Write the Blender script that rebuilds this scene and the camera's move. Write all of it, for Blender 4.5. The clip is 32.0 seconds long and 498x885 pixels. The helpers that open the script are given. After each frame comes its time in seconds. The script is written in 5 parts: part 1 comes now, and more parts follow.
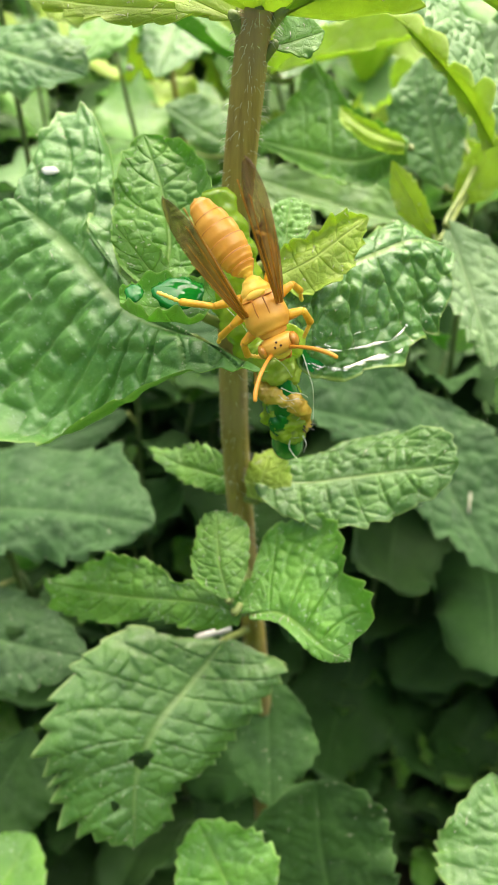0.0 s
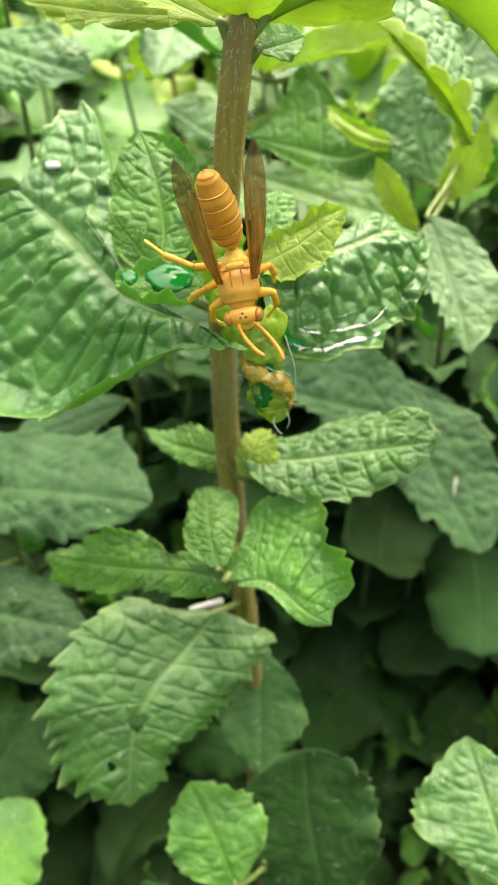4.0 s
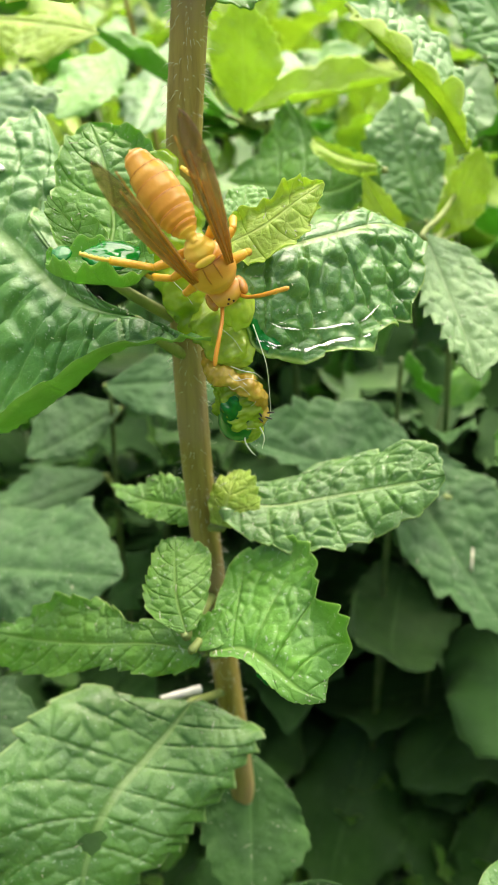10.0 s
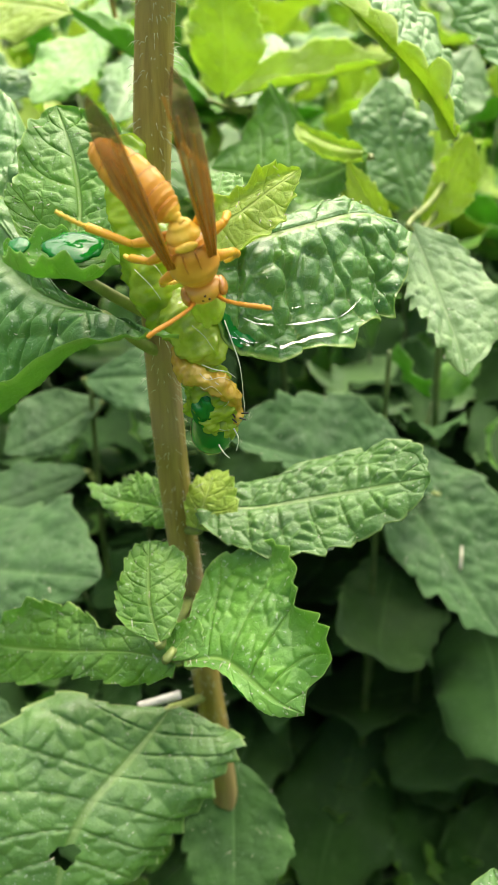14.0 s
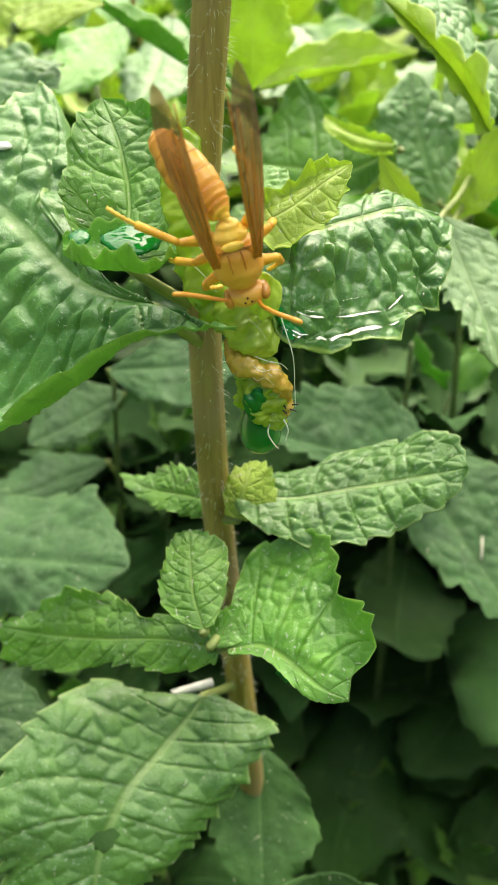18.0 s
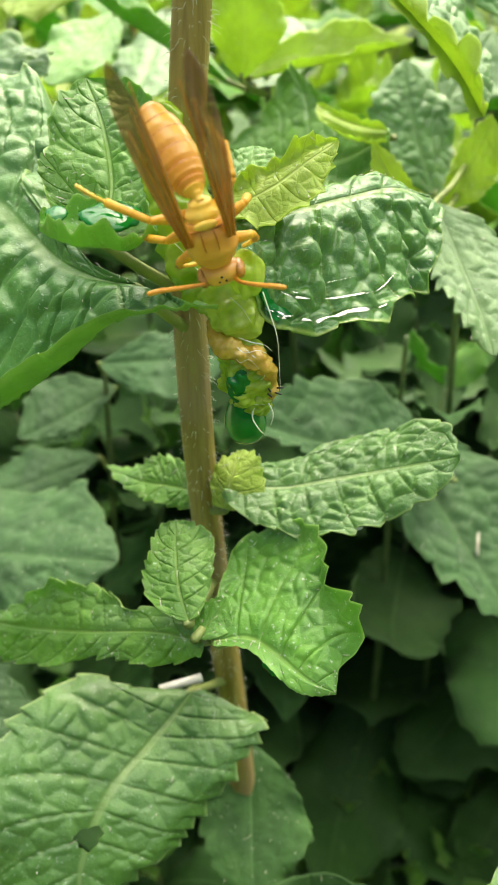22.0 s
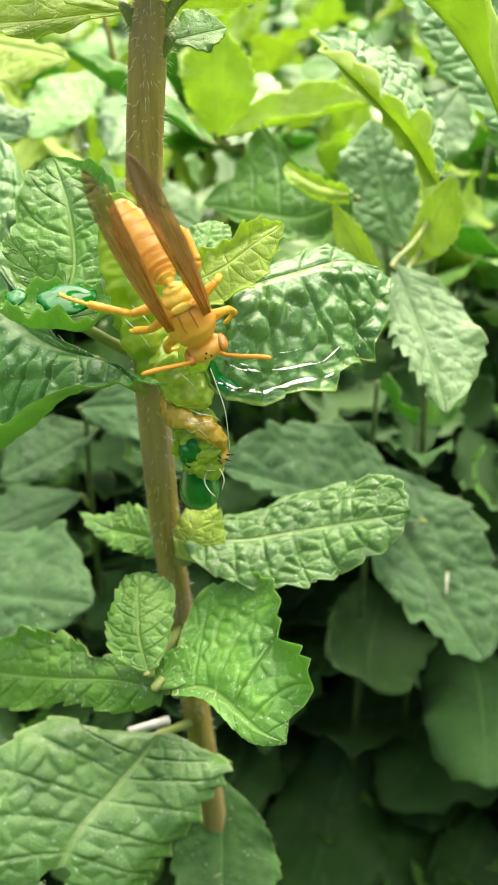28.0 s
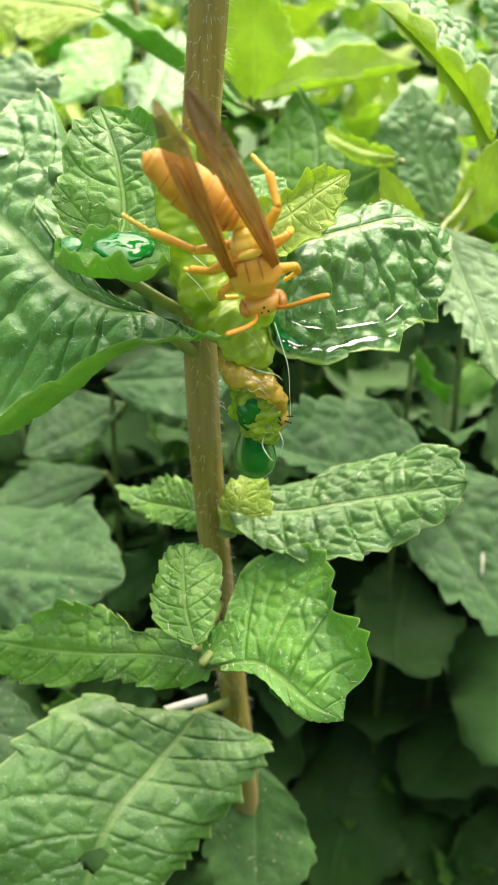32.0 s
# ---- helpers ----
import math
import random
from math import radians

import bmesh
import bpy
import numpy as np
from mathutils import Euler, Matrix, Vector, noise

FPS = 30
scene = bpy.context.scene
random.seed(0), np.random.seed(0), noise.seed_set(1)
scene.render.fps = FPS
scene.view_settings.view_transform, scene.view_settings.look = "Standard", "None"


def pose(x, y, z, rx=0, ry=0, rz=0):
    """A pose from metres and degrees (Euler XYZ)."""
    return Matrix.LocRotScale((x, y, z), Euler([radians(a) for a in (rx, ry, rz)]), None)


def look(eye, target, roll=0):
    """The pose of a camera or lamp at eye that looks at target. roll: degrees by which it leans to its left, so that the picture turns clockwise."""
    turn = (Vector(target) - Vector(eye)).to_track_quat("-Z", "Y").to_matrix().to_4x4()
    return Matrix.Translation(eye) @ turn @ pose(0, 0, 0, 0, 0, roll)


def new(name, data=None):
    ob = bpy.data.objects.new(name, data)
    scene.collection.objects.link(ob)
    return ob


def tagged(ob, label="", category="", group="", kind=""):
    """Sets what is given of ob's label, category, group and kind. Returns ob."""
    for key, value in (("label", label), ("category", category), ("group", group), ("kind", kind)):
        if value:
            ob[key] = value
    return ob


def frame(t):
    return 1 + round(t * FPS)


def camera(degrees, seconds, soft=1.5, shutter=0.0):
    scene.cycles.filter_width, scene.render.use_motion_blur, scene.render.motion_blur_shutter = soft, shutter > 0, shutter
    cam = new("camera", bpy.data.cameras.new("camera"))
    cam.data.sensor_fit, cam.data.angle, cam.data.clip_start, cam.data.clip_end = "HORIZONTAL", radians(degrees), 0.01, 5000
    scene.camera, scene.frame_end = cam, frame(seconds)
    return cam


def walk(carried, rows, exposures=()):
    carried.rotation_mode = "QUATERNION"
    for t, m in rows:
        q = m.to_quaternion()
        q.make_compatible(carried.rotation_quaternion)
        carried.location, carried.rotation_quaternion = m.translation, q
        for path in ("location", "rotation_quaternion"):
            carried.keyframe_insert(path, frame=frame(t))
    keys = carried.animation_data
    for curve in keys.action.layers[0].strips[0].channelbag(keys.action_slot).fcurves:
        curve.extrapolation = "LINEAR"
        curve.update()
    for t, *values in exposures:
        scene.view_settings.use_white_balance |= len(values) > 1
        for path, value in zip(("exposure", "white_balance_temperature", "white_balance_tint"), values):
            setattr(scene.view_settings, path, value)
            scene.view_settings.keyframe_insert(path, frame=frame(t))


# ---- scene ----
CM = 0.01          # all plans below are in centimetres over the ground
cam = camera(35.4, 32.0, 1.0)
cam.data.dof.use_dof, cam.data.dof.focus_distance, cam.data.dof.aperture_fstop = True, 0.064, 68.0
ROWS = [
    (0.0, 0.000, 0.000, 24.000, 48.00, -0.00, -0.00),
    (0.5, 0.148, 0.107, 24.084, 47.64, 0.27, 0.08),
    (1.0, 0.272, -0.015, 24.241, 47.59, 0.40, -0.03),
    (1.5, 0.268, 0.054, 24.162, 47.35, 0.65, 0.27),
    (2.0, 0.190, -0.294, 24.089, 47.59, 0.47, 0.29),
    (2.5, 0.298, -0.334, 24.049, 47.38, 0.68, 0.24),
    (3.0, 0.077, -0.411, 24.169, 47.34, 0.17, 0.30),
    (3.5, 0.175, -0.652, 24.230, 47.61, -0.01, 0.25),
    (5.5, -0.017, -0.300, 24.084, 48.17, -0.14, 0.82),
    (6.0, -0.153, -0.368, 23.954, 48.06, 0.01, 0.62),
    (6.5, 0.335, -1.441, 22.940, 55.95, 1.27, 1.91),
    (7.0, 0.635, -1.901, 23.554, 60.66, 0.62, 0.36),
    (7.5, 0.614, -1.565, 22.868, 60.28, 1.22, 0.97),
    (8.0, 0.154, -0.053, 22.361, 56.97, 0.78, 0.30),
    (8.5, 0.306, 0.499, 22.054, 55.81, -0.01, 0.21),
    (9.0, 0.316, 0.701, 21.713, 55.50, 0.56, 0.61),
    (9.5, 0.657, 0.237, 22.235, 56.46, 1.15, -0.15),
    (10.0, 0.554, 0.002, 22.492, 56.88, 1.23, 0.38),
    (10.5, 0.146, 0.191, 22.710, 57.15, 0.54, -0.01),
    (11.0, -0.170, 0.295, 22.830, 56.81, -0.26, -0.66),
    (11.5, -0.284, 0.212, 22.709, 56.71, -0.78, -1.88),
    (12.0, -0.642, 0.269, 22.390, 56.53, -1.30, -3.40),
    (12.5, 0.100, 0.268, 22.386, 56.70, -0.28, -1.95),
    (13.0, 0.222, 0.406, 22.310, 56.39, -0.20, -1.53),
    (13.5, 0.652, 0.384, 22.498, 56.46, 0.68, -0.67),
    (14.0, 0.727, 0.355, 22.389, 56.06, 1.09, -0.00),
    (14.5, 0.635, 0.316, 22.292, 55.65, 1.05, 0.00),
    (15.0, 0.418, 0.224, 22.356, 55.47, 0.84, -0.40),
    (15.5, 0.473, 0.218, 22.407, 55.51, 0.99, -0.05),
    (17.5, 0.375, 0.381, 22.214, 55.17, 0.82, -0.09),
    (18.0, 0.263, 0.274, 22.446, 55.42, 0.76, -0.26),
    (18.5, 0.308, 0.321, 22.503, 55.30, 0.76, 0.24),
    (19.0, 0.228, 0.279, 22.493, 55.42, 0.70, 0.02),
    (19.5, 0.438, 0.222, 22.290, 55.37, 1.03, 0.38),
    (20.0, 0.433, 0.238, 22.288, 55.32, 0.92, 0.21),
    (20.5, 0.250, 0.259, 22.388, 55.40, 0.69, -0.17),
    (21.0, 0.246, 0.316, 22.567, 55.74, 0.73, 0.07),
    (21.5, 0.594, 0.298, 22.238, 55.77, 1.16, 0.50),
    (22.0, 0.407, 0.321, 22.215, 55.73, 0.77, -0.11),
    (22.5, 0.457, 0.450, 22.153, 55.55, 0.92, 0.28),
    (23.0, 0.574, 0.366, 22.466, 55.66, 1.16, 0.16),
    (23.5, 0.530, 0.288, 22.515, 55.77, 1.13, 0.46),
    (24.0, 0.553, 0.294, 22.169, 55.90, 1.13, 0.59),
    (24.5, 0.582, 0.310, 21.946, 56.00, 1.02, 0.83),
    (25.0, 0.532, 0.345, 22.000, 55.97, 1.06, 0.66),
    (25.5, 0.369, 0.270, 22.221, 55.78, 0.78, 0.30),
    (27.5, 0.485, 0.109, 22.350, 56.83, 0.60, -0.00),
    (28.0, 0.836, 0.227, 22.746, 57.07, 0.73, -0.03),
    (28.5, 0.678, 0.188, 22.631, 57.14, 0.51, -0.04),
    (29.0, 0.513, 0.142, 22.604, 57.25, 0.25, -0.21),
    (29.5, 0.581, 0.342, 22.513, 57.11, 0.56, 0.74),
    (30.0, 0.546, 0.609, 22.683, 57.10, 0.42, 0.73),
    (30.5, 0.626, 0.411, 22.691, 56.94, 0.58, 0.52),
    (31.0, 0.501, 0.370, 22.517, 56.66, 0.46, 0.25),
    (31.5, 0.415, 0.355, 22.396, 56.37, 0.43, 0.35),
    (32.0, 0.339, 0.372, 22.371, 56.36, 0.45, 0.24),
]
walk(cam, [(t, pose(x * CM, y * CM, z * CM, rx, ry, rz)) for t, x, y, z, rx, ry, rz in ROWS],
     exposures=[(0.0, 0.74), (6.0, 0.85), (7.0, 0.88), (8.0, 0.76), (9.0, 0.84), (12.0, 0.78), (20.0, 0.74), (25.0, 0.86), (28.0, 0.93), (32.0, 0.85)])

# ---- light: a bright overcast sky, strongest overhead ----
world = bpy.data.worlds.new("overcast_sky")
scene.world = world
world.use_nodes = True
wn = world.node_tree
wn.nodes.clear()
sky = wn.nodes.new("ShaderNodeTexSky")
sky.sky_type, sky.sun_disc = "NISHITA", False
sky.sun_elevation, sky.sun_rotation = radians(55), radians(12)
sky.dust_density, sky.air_density, sky.ozone_density = 9.0, 1.0, 0.0
back = wn.nodes.new("ShaderNodeBackground")
back.inputs["Strength"].default_value = 0.15
wout = wn.nodes.new("ShaderNodeOutputWorld")
wn.links.new(sky.outputs[0], back.inputs["Color"])
wn.links.new(back.outputs[0], wout.inputs["Surface"])
sun = new("sun", bpy.data.lights.new("sun", "SUN"))
sun.data.energy, sun.data.angle, sun.data.color = 4.6, radians(90), (1.0, 0.97, 0.84)
sun.matrix_world = look((0.15, 0.45, 1.45), (0, 0.06, 0.2))

# ---- materials ----


def material(name):
    m = bpy.data.materials.new(name)
    m.use_nodes = True
    nt = m.node_tree
    nt.nodes.clear()
    return m, nt, nt.nodes.new("ShaderNodeOutputMaterial")


class Net:
    """Short forms for building shader nodes."""

    def __init__(self, nt):
        self.nt = nt

    def put(self, kind, **sockets):
        n = self.nt.nodes.new(kind)
        for k, v in sockets.items():
            self.link(v, n.inputs[k.replace("_", " ")])
        return n

    def link(self, v, socket):
        if isinstance(v, bpy.types.NodeSocket):
            self.nt.links.new(v, socket)
        else:
            socket.default_value = v

    def math(self, op, a, b=0.0, c=0.0, clamp=False):
        n = self.nt.nodes.new("ShaderNodeMath")
        n.operation, n.use_clamp = op, clamp
        for s, v in zip(n.inputs, (a, b, c)):
            self.link(v, s)
        return n.outputs[0]

    def ramp(self, v, a, b, lo=0.0, hi=1.0):
        n = self.nt.nodes.new("ShaderNodeMapRange")
        n.interpolation_type = "SMOOTHSTEP"
        for k, x in (("Value", v), ("From Min", a), ("From Max", b), ("To Min", lo), ("To Max", hi)):
            self.link(x, n.inputs[k])
        return n.outputs[0]

    def mix(self, f, a, b):
        n = self.nt.nodes.new("ShaderNodeMix")
        n.data_type = "RGBA"
        self.link(f, n.inputs[0])
        for s, v in ((n.inputs[6], a), (n.inputs[7], b)):
            self.link((*v, 1.0) if isinstance(v, tuple) else v, s)
        return n.outputs[2]

    def noise(self, vec, scale, detail=4.0, rough=0.55):
        n = self.put("ShaderNodeTexNoise", Vector=vec, Scale=scale, Detail=detail, Roughness=rough)
        return n.outputs["Fac"]


VEINS, SLANT = 7.0, 2.3


def leaf_material(name, dark, light, vein, through_light, gloss, dust, spec=0.6):
    """Mint leaf: pinnate veins, a fine net between them, mottled green, dust specks, light through the blade."""
    m, nt, out = material(name)
    n = Net(nt)
    uv = n.put("ShaderNodeUVMap").outputs[0]
    sep = n.put("ShaderNodeSeparateXYZ", Vector=uv)
    u = sep.outputs[0]
    a = n.math("ABSOLUTE", n.math("MULTIPLY_ADD", sep.outputs[1], 2.0, -1.0))
    obj = n.put("ShaderNodeTexCoord").outputs["Object"]
    rnd = n.put("ShaderNodeObjectInfo").outputs["Random"]
    rib = n.nt.nodes.new("ShaderNodeAttribute")
    rib.attribute_name = "rib"
    sec = n.ramp(rib.outputs["Fac"], 0.35, 0.9)
    hem = n.ramp(a, 0.945, 0.985)
    mid = n.math("MULTIPLY", n.ramp(a, 0.045, 0.014), n.ramp(u, 1.0, 0.3, 0.4, 0.8))
    warp = n.put("ShaderNodeVectorMath", Vector=n.put("ShaderNodeTexNoise", Vector=obj, Scale=700.0, Detail=2.0).outputs["Color"])
    warp.operation = "MULTIPLY_ADD"
    warp.inputs[1].default_value = (0.0009, 0.0009, 0.0009)
    n.link(obj, warp.inputs[2])
    vor = n.put("ShaderNodeTexVoronoi", Vector=warp.outputs[0], Scale=1350.0, Randomness=1.0)
    vor.feature = "DISTANCE_TO_EDGE"
    fine = n.ramp(vor.outputs["Distance"], 0.10, 0.0)
    net = n.math("MAXIMUM", mid, n.math("MAXIMUM", n.math("MULTIPLY", sec, 0.62), n.math("MULTIPLY", fine, 0.09)))
    mott = n.noise(obj, 180.0, 5.0)
    base = n.mix(n.ramp(mott, 0.32, 0.7), dark, light)
    base = n.mix(n.math("MULTIPLY", net, 0.65), base, vein)
    base = n.mix(n.math("MULTIPLY", hem, 0.6), base, vein)
    # each leaf a little lighter or darker
    hsv = n.put("ShaderNodeHueSaturation", Color=base)
    n.link(n.math("MULTIPLY_ADD", rnd, 0.2, 0.92), hsv.inputs["Value"])
    n.link(n.math("MULTIPLY_ADD", rnd, 0.010, 0.495), hsv.inputs["Hue"])
    base = hsv.outputs[0]
    # pale dust and tiny scales
    specks = n.ramp(n.noise(obj, 2300.0, 2.0, 0.6), 0.65, 0.69, 0.0, 1.6)
    cloud = n.ramp(n.noise(obj, 130.0, 4.0, 0.6), 0.40, 0.72)
    dusty_or_shaded = n.math("MULTIPLY", n.math("ADD", specks, n.math("MULTIPLY", cloud, 0.22)), dust, clamp=True)
    base = n.mix(dusty_or_shaded, base, (0.52, 0.60, 0.45))
    h = n.math("ADD", n.math("MULTIPLY", n.math("SUBTRACT", 1.0, net), 0.8), n.math("MULTIPLY", n.noise(obj, 1500.0, 3.0), 0.5))
    bump = n.put("ShaderNodeBump", Height=h, Strength=0.8, Distance=0.00022)
    p = n.put("ShaderNodeBsdfPrincipled", Base_Color=base, Normal=bump.outputs[0])
    n.link(n.math("ADD", gloss, n.math("MULTIPLY", n.noise(obj, 300.0), 0.16)), p.inputs["Roughness"])
    p.inputs["Specular IOR Level"].default_value = spec
    p.inputs["Sheen Weight"].default_value = 0.05
    p.inputs["Sheen Roughness"].default_value = 0.4
    back_light = n.mix(n.math("MULTIPLY", net, 0.5), n.mix(0.4, base, light), dark)
    glow = n.put("ShaderNodeHueSaturation", Color=back_light, Saturation=0.95, Value=1.55)
    tr = n.put("ShaderNodeBsdfTranslucent", Color=glow.outputs[0], Normal=bump.outputs[0])
    mx = n.put("ShaderNodeMixShader", Fac=through_light)
    n.link(p.outputs[0], mx.inputs[1])
    n.link(tr.outputs[0], mx.inputs[2])
    n.link(mx.outputs[0], out.inputs["Surface"])
    return m


young = leaf_material("young_leaf", (0.27, 0.38, 0.035), (0.40, 0.53, 0.07), (0.52, 0.64, 0.18), 0.48, 0.38, 0.12)
fresh = leaf_material("fresh_leaf", (0.088, 0.25, 0.020), (0.165, 0.375, 0.042), (0.30, 0.48, 0.09), 0.36, 0.36, 0.45)
mature = leaf_material("mature_leaf", (0.056, 0.168, 0.022), (0.108, 0.258, 0.044), (0.32, 0.45, 0.14), 0.26, 0.31, 0.26, 0.6)
# leaves deep in the bed: their shade is put into a darker green
dusty_or_shaded = leaf_material("shade_dark_leaf", (0.022, 0.072, 0.010), (0.040, 0.108, 0.018), (0.09, 0.19, 0.05), 0.20, 0.58, 0.08, 0.3)

soaked = leaf_material("soaked_leaf", (0.060, 0.180, 0.026), (0.115, 0.270, 0.050), (0.44, 0.55, 0.14), 0.28, 0.20, 0.16, 0.7)
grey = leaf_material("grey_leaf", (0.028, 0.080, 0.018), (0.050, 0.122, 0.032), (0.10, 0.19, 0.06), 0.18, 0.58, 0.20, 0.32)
# skylight and haze on the leaves behind, mixed into a paler green
pale = leaf_material("sky_pale_leaf", (0.135, 0.270, 0.080), (0.21, 0.365, 0.122), (0.30, 0.44, 0.18), 0.30, 0.34, 0.30)
under_pale = leaf_material("leaf_underside", (0.17, 0.34, 0.045), (0.25, 0.44, 0.075), (0.34, 0.50, 0.14), 0.40, 0.5, 0.10)
UNDER = {"young_leaf": young, "fresh_leaf": under_pale, "mature_leaf": under_pale, "sky_pale_leaf": under_pale, "soaked_leaf": under_pale, "shade_dark_leaf": dusty_or_shaded}


def skin(name, dark, light, rough=0.45, scale=400.0, spec=0.5, through_light=0.0, bumpiness=0.4, coat=0.0):
    """Mottled organic surface in two tones."""
    m, nt, out = material(name)
    n = Net(nt)
    obj = n.put("ShaderNodeTexCoord").outputs["Object"]
    f = n.ramp(n.noise(obj, scale, 5.0), 0.3, 0.7)
    c = n.mix(f, dark, light)
    bump = n.put("ShaderNodeBump", Height=n.noise(obj, scale * 4, 3.0), Strength=bumpiness, Distance=0.0002)
    p = n.put("ShaderNodeBsdfPrincipled", Base_Color=c, Roughness=rough, Normal=bump.outputs[0])
    p.inputs["Specular IOR Level"].default_value = spec
    p.inputs["Coat Weight"].default_value = coat
    p.inputs["Coat Roughness"].default_value = 0.08
    if through_light:
        tr = n.put("ShaderNodeBsdfTranslucent", Color=c)
        mx = n.put("ShaderNodeMixShader", Fac=through_light)
        n.link(p.outputs[0], mx.inputs[1])
        n.link(tr.outputs[0], mx.inputs[2])
        n.link(mx.outputs[0], out.inputs["Surface"])
    else:
        n.link(p.outputs[0], out.inputs["Surface"])
    return m


def liquid(name, colour, ior=1.34, through_body=0.95):
    m, nt, out = material(name)
    n = Net(nt)
    obj = n.put("ShaderNodeTexCoord").outputs["Object"]
    bump = n.put("ShaderNodeBump", Height=n.noise(obj, 300.0, 1.0), Strength=0.03, Distance=0.0003)
    p = n.put("ShaderNodeBsdfPrincipled", Base_Color=(*colour, 1.0), Roughness=0.03, IOR=ior, Normal=bump.outputs[0])
    p.inputs["Transmission Weight"].default_value = through_body
    n.link(p.outputs[0], out.inputs["Surface"])
    return m


def film_material():
    """A thin clear wet layer: see-through, with gloss at its surface."""
    m, nt, out = material("wet_film")
    n = Net(nt)
    obj = n.put("ShaderNodeTexCoord").outputs["Object"]
    bump = n.put("ShaderNodeBump", Height=n.noise(obj, 420.0, 2.0), Strength=0.2, Distance=0.0006)
    clear = n.put("ShaderNodeBsdfTransparent", Color=(0.95, 1.0, 0.95, 1.0))
    shine = n.put("ShaderNodeBsdfGlossy", Roughness=0.03, Normal=bump.outputs[0])
    fr = n.put("ShaderNodeFresnel", IOR=2.0, Normal=bump.outputs[0])
    mx = n.put("ShaderNodeMixShader", Fac=fr.outputs[0])
    n.link(clear.outputs[0], mx.inputs[1])
    n.link(shine.outputs[0], mx.inputs[2])
    n.link(mx.outputs[0], out.inputs["Surface"])
    return m


def stem_material():
    m, nt, out = material("stem_skin")
    n = Net(nt)
    obj = n.put("ShaderNodeTexCoord").outputs["Object"]
    mp = n.put("ShaderNodeMapping", Vector=obj)
    mp.inputs["Scale"].default_value = (1.0, 1.0, 0.08)
    streak = n.noise(mp.outputs[0], 1300.0, 4.0)
    cloud = n.noise(obj, 70.0, 3.0)
    c = n.mix(n.ramp(streak, 0.3, 0.7), (0.23, 0.17, 0.03), (0.38, 0.30, 0.07))
    c = n.mix(n.ramp(cloud, 0.4, 0.65, 0.0, 0.55), c, (0.33, 0.23, 0.17))
    dots = n.ramp(n.noise(obj, 1900.0, 1.0), 0.74, 0.78, 0.0, 0.7)
    c = n.mix(dots, c, (0.55, 0.52, 0.34))
    bump = n.put("ShaderNodeBump", Height=streak, Strength=0.5, Distance=0.0003)
    p = n.put("ShaderNodeBsdfPrincipled", Base_Color=c, Roughness=0.5, Normal=bump.outputs[0])
    p.inputs["Subsurface Weight"].default_value = 0.0
    n.link(p.outputs[0], out.inputs["Surface"])
    return m


stem_skin = stem_material()
green_stem = skin("green_stem", (0.07, 0.12, 0.03), (0.14, 0.19, 0.06), 0.5, 200.0)
hair_skin = skin("plant_hair", (0.55, 0.58, 0.42), (0.75, 0.76, 0.62), 0.4)
soil_skin = skin("soil", (0.06, 0.065, 0.03), (0.12, 0.115, 0.06), 0.9, 60.0)
litter_skin = skin("dry_litter", (0.45, 0.42, 0.30), (0.70, 0.68, 0.55), 0.6)
straw_skin = skin("bleached_straw", (0.52, 0.53, 0.46), (0.70, 0.70, 0.63), 0.4)
wet_film = film_material()
egg_skin = skin("egg_shell", (0.62, 0.60, 0.22), (0.80, 0.78, 0.45), 0.35)
# ---- geometry helpers (plans in centimetres) ----


def mesh_from(name, verts, faces, mat, uv=None, smooth=True, rib=None):
    me = bpy.data.meshes.new(name)
    me.from_pydata((np.asarray(verts) * CM).tolist(), [], faces if isinstance(faces, list) else faces.tolist())
    if uv is not None:
        layer = me.uv_layers.new(name="UVMap")
        idx = np.empty(len(me.loops), dtype=np.int32)
        me.loops.foreach_get("vertex_index", idx)
        layer.data.foreach_set("uv", np.asarray(uv, dtype=np.float32)[idx].ravel())
    if rib is not None:
        me.attributes.new("rib", "FLOAT", "POINT").data.foreach_set("value", np.asarray(rib, dtype=np.float32))
    if smooth:
        me.polygons.foreach_set("use_smooth", [True] * len(me.polygons))
    me.materials.append(mat)
    return me


def part(name, me, parent, label="", at=None):
    ob = new(name, me)
    ob.parent = parent
    if at is not None:
        ob.matrix_basis = at
    if label:
        ob["label"] = label
    return ob


def tube(points, radii, seg=12, squash=1.0, up=(0, 0, 1), caps=True):
    """Rings round a line of points; squash flattens the rings along up."""
    P = np.array(points, float)
    r = np.broadcast_to(np.asarray(radii, float), (len(P),))
    tang = np.gradient(P, axis=0)
    tang /= np.linalg.norm(tang, axis=1)[:, None] + 1e-12
    side = np.cross(tang, np.array(up, float))
    bad = np.linalg.norm(side, axis=1) < 1e-3
    side[bad] = np.cross(tang[bad], np.array((0.31, 0.95, 0.1)))
    side /= np.linalg.norm(side, axis=1)[:, None]
    top = np.cross(side, tang)
    ang = np.linspace(0, 2 * np.pi, seg, endpoint=False)
    ring = side[:, None, :] * np.cos(ang)[None, :, None] + top[:, None, :] * np.sin(ang)[None, :, None] * squash
    V = P[:, None, :] + ring * r[:, None, None]
    n = len(P)
    faces = [(i * seg + j, i * seg + (j + 1) % seg, (i + 1) * seg + (j + 1) % seg, (i + 1) * seg + j) for i in range(n - 1) for j in range(seg)]
    if caps:
        faces += [tuple(range(seg))[::-1], tuple(range((n - 1) * seg, n * seg))]
    return V.reshape(-1, 3), faces


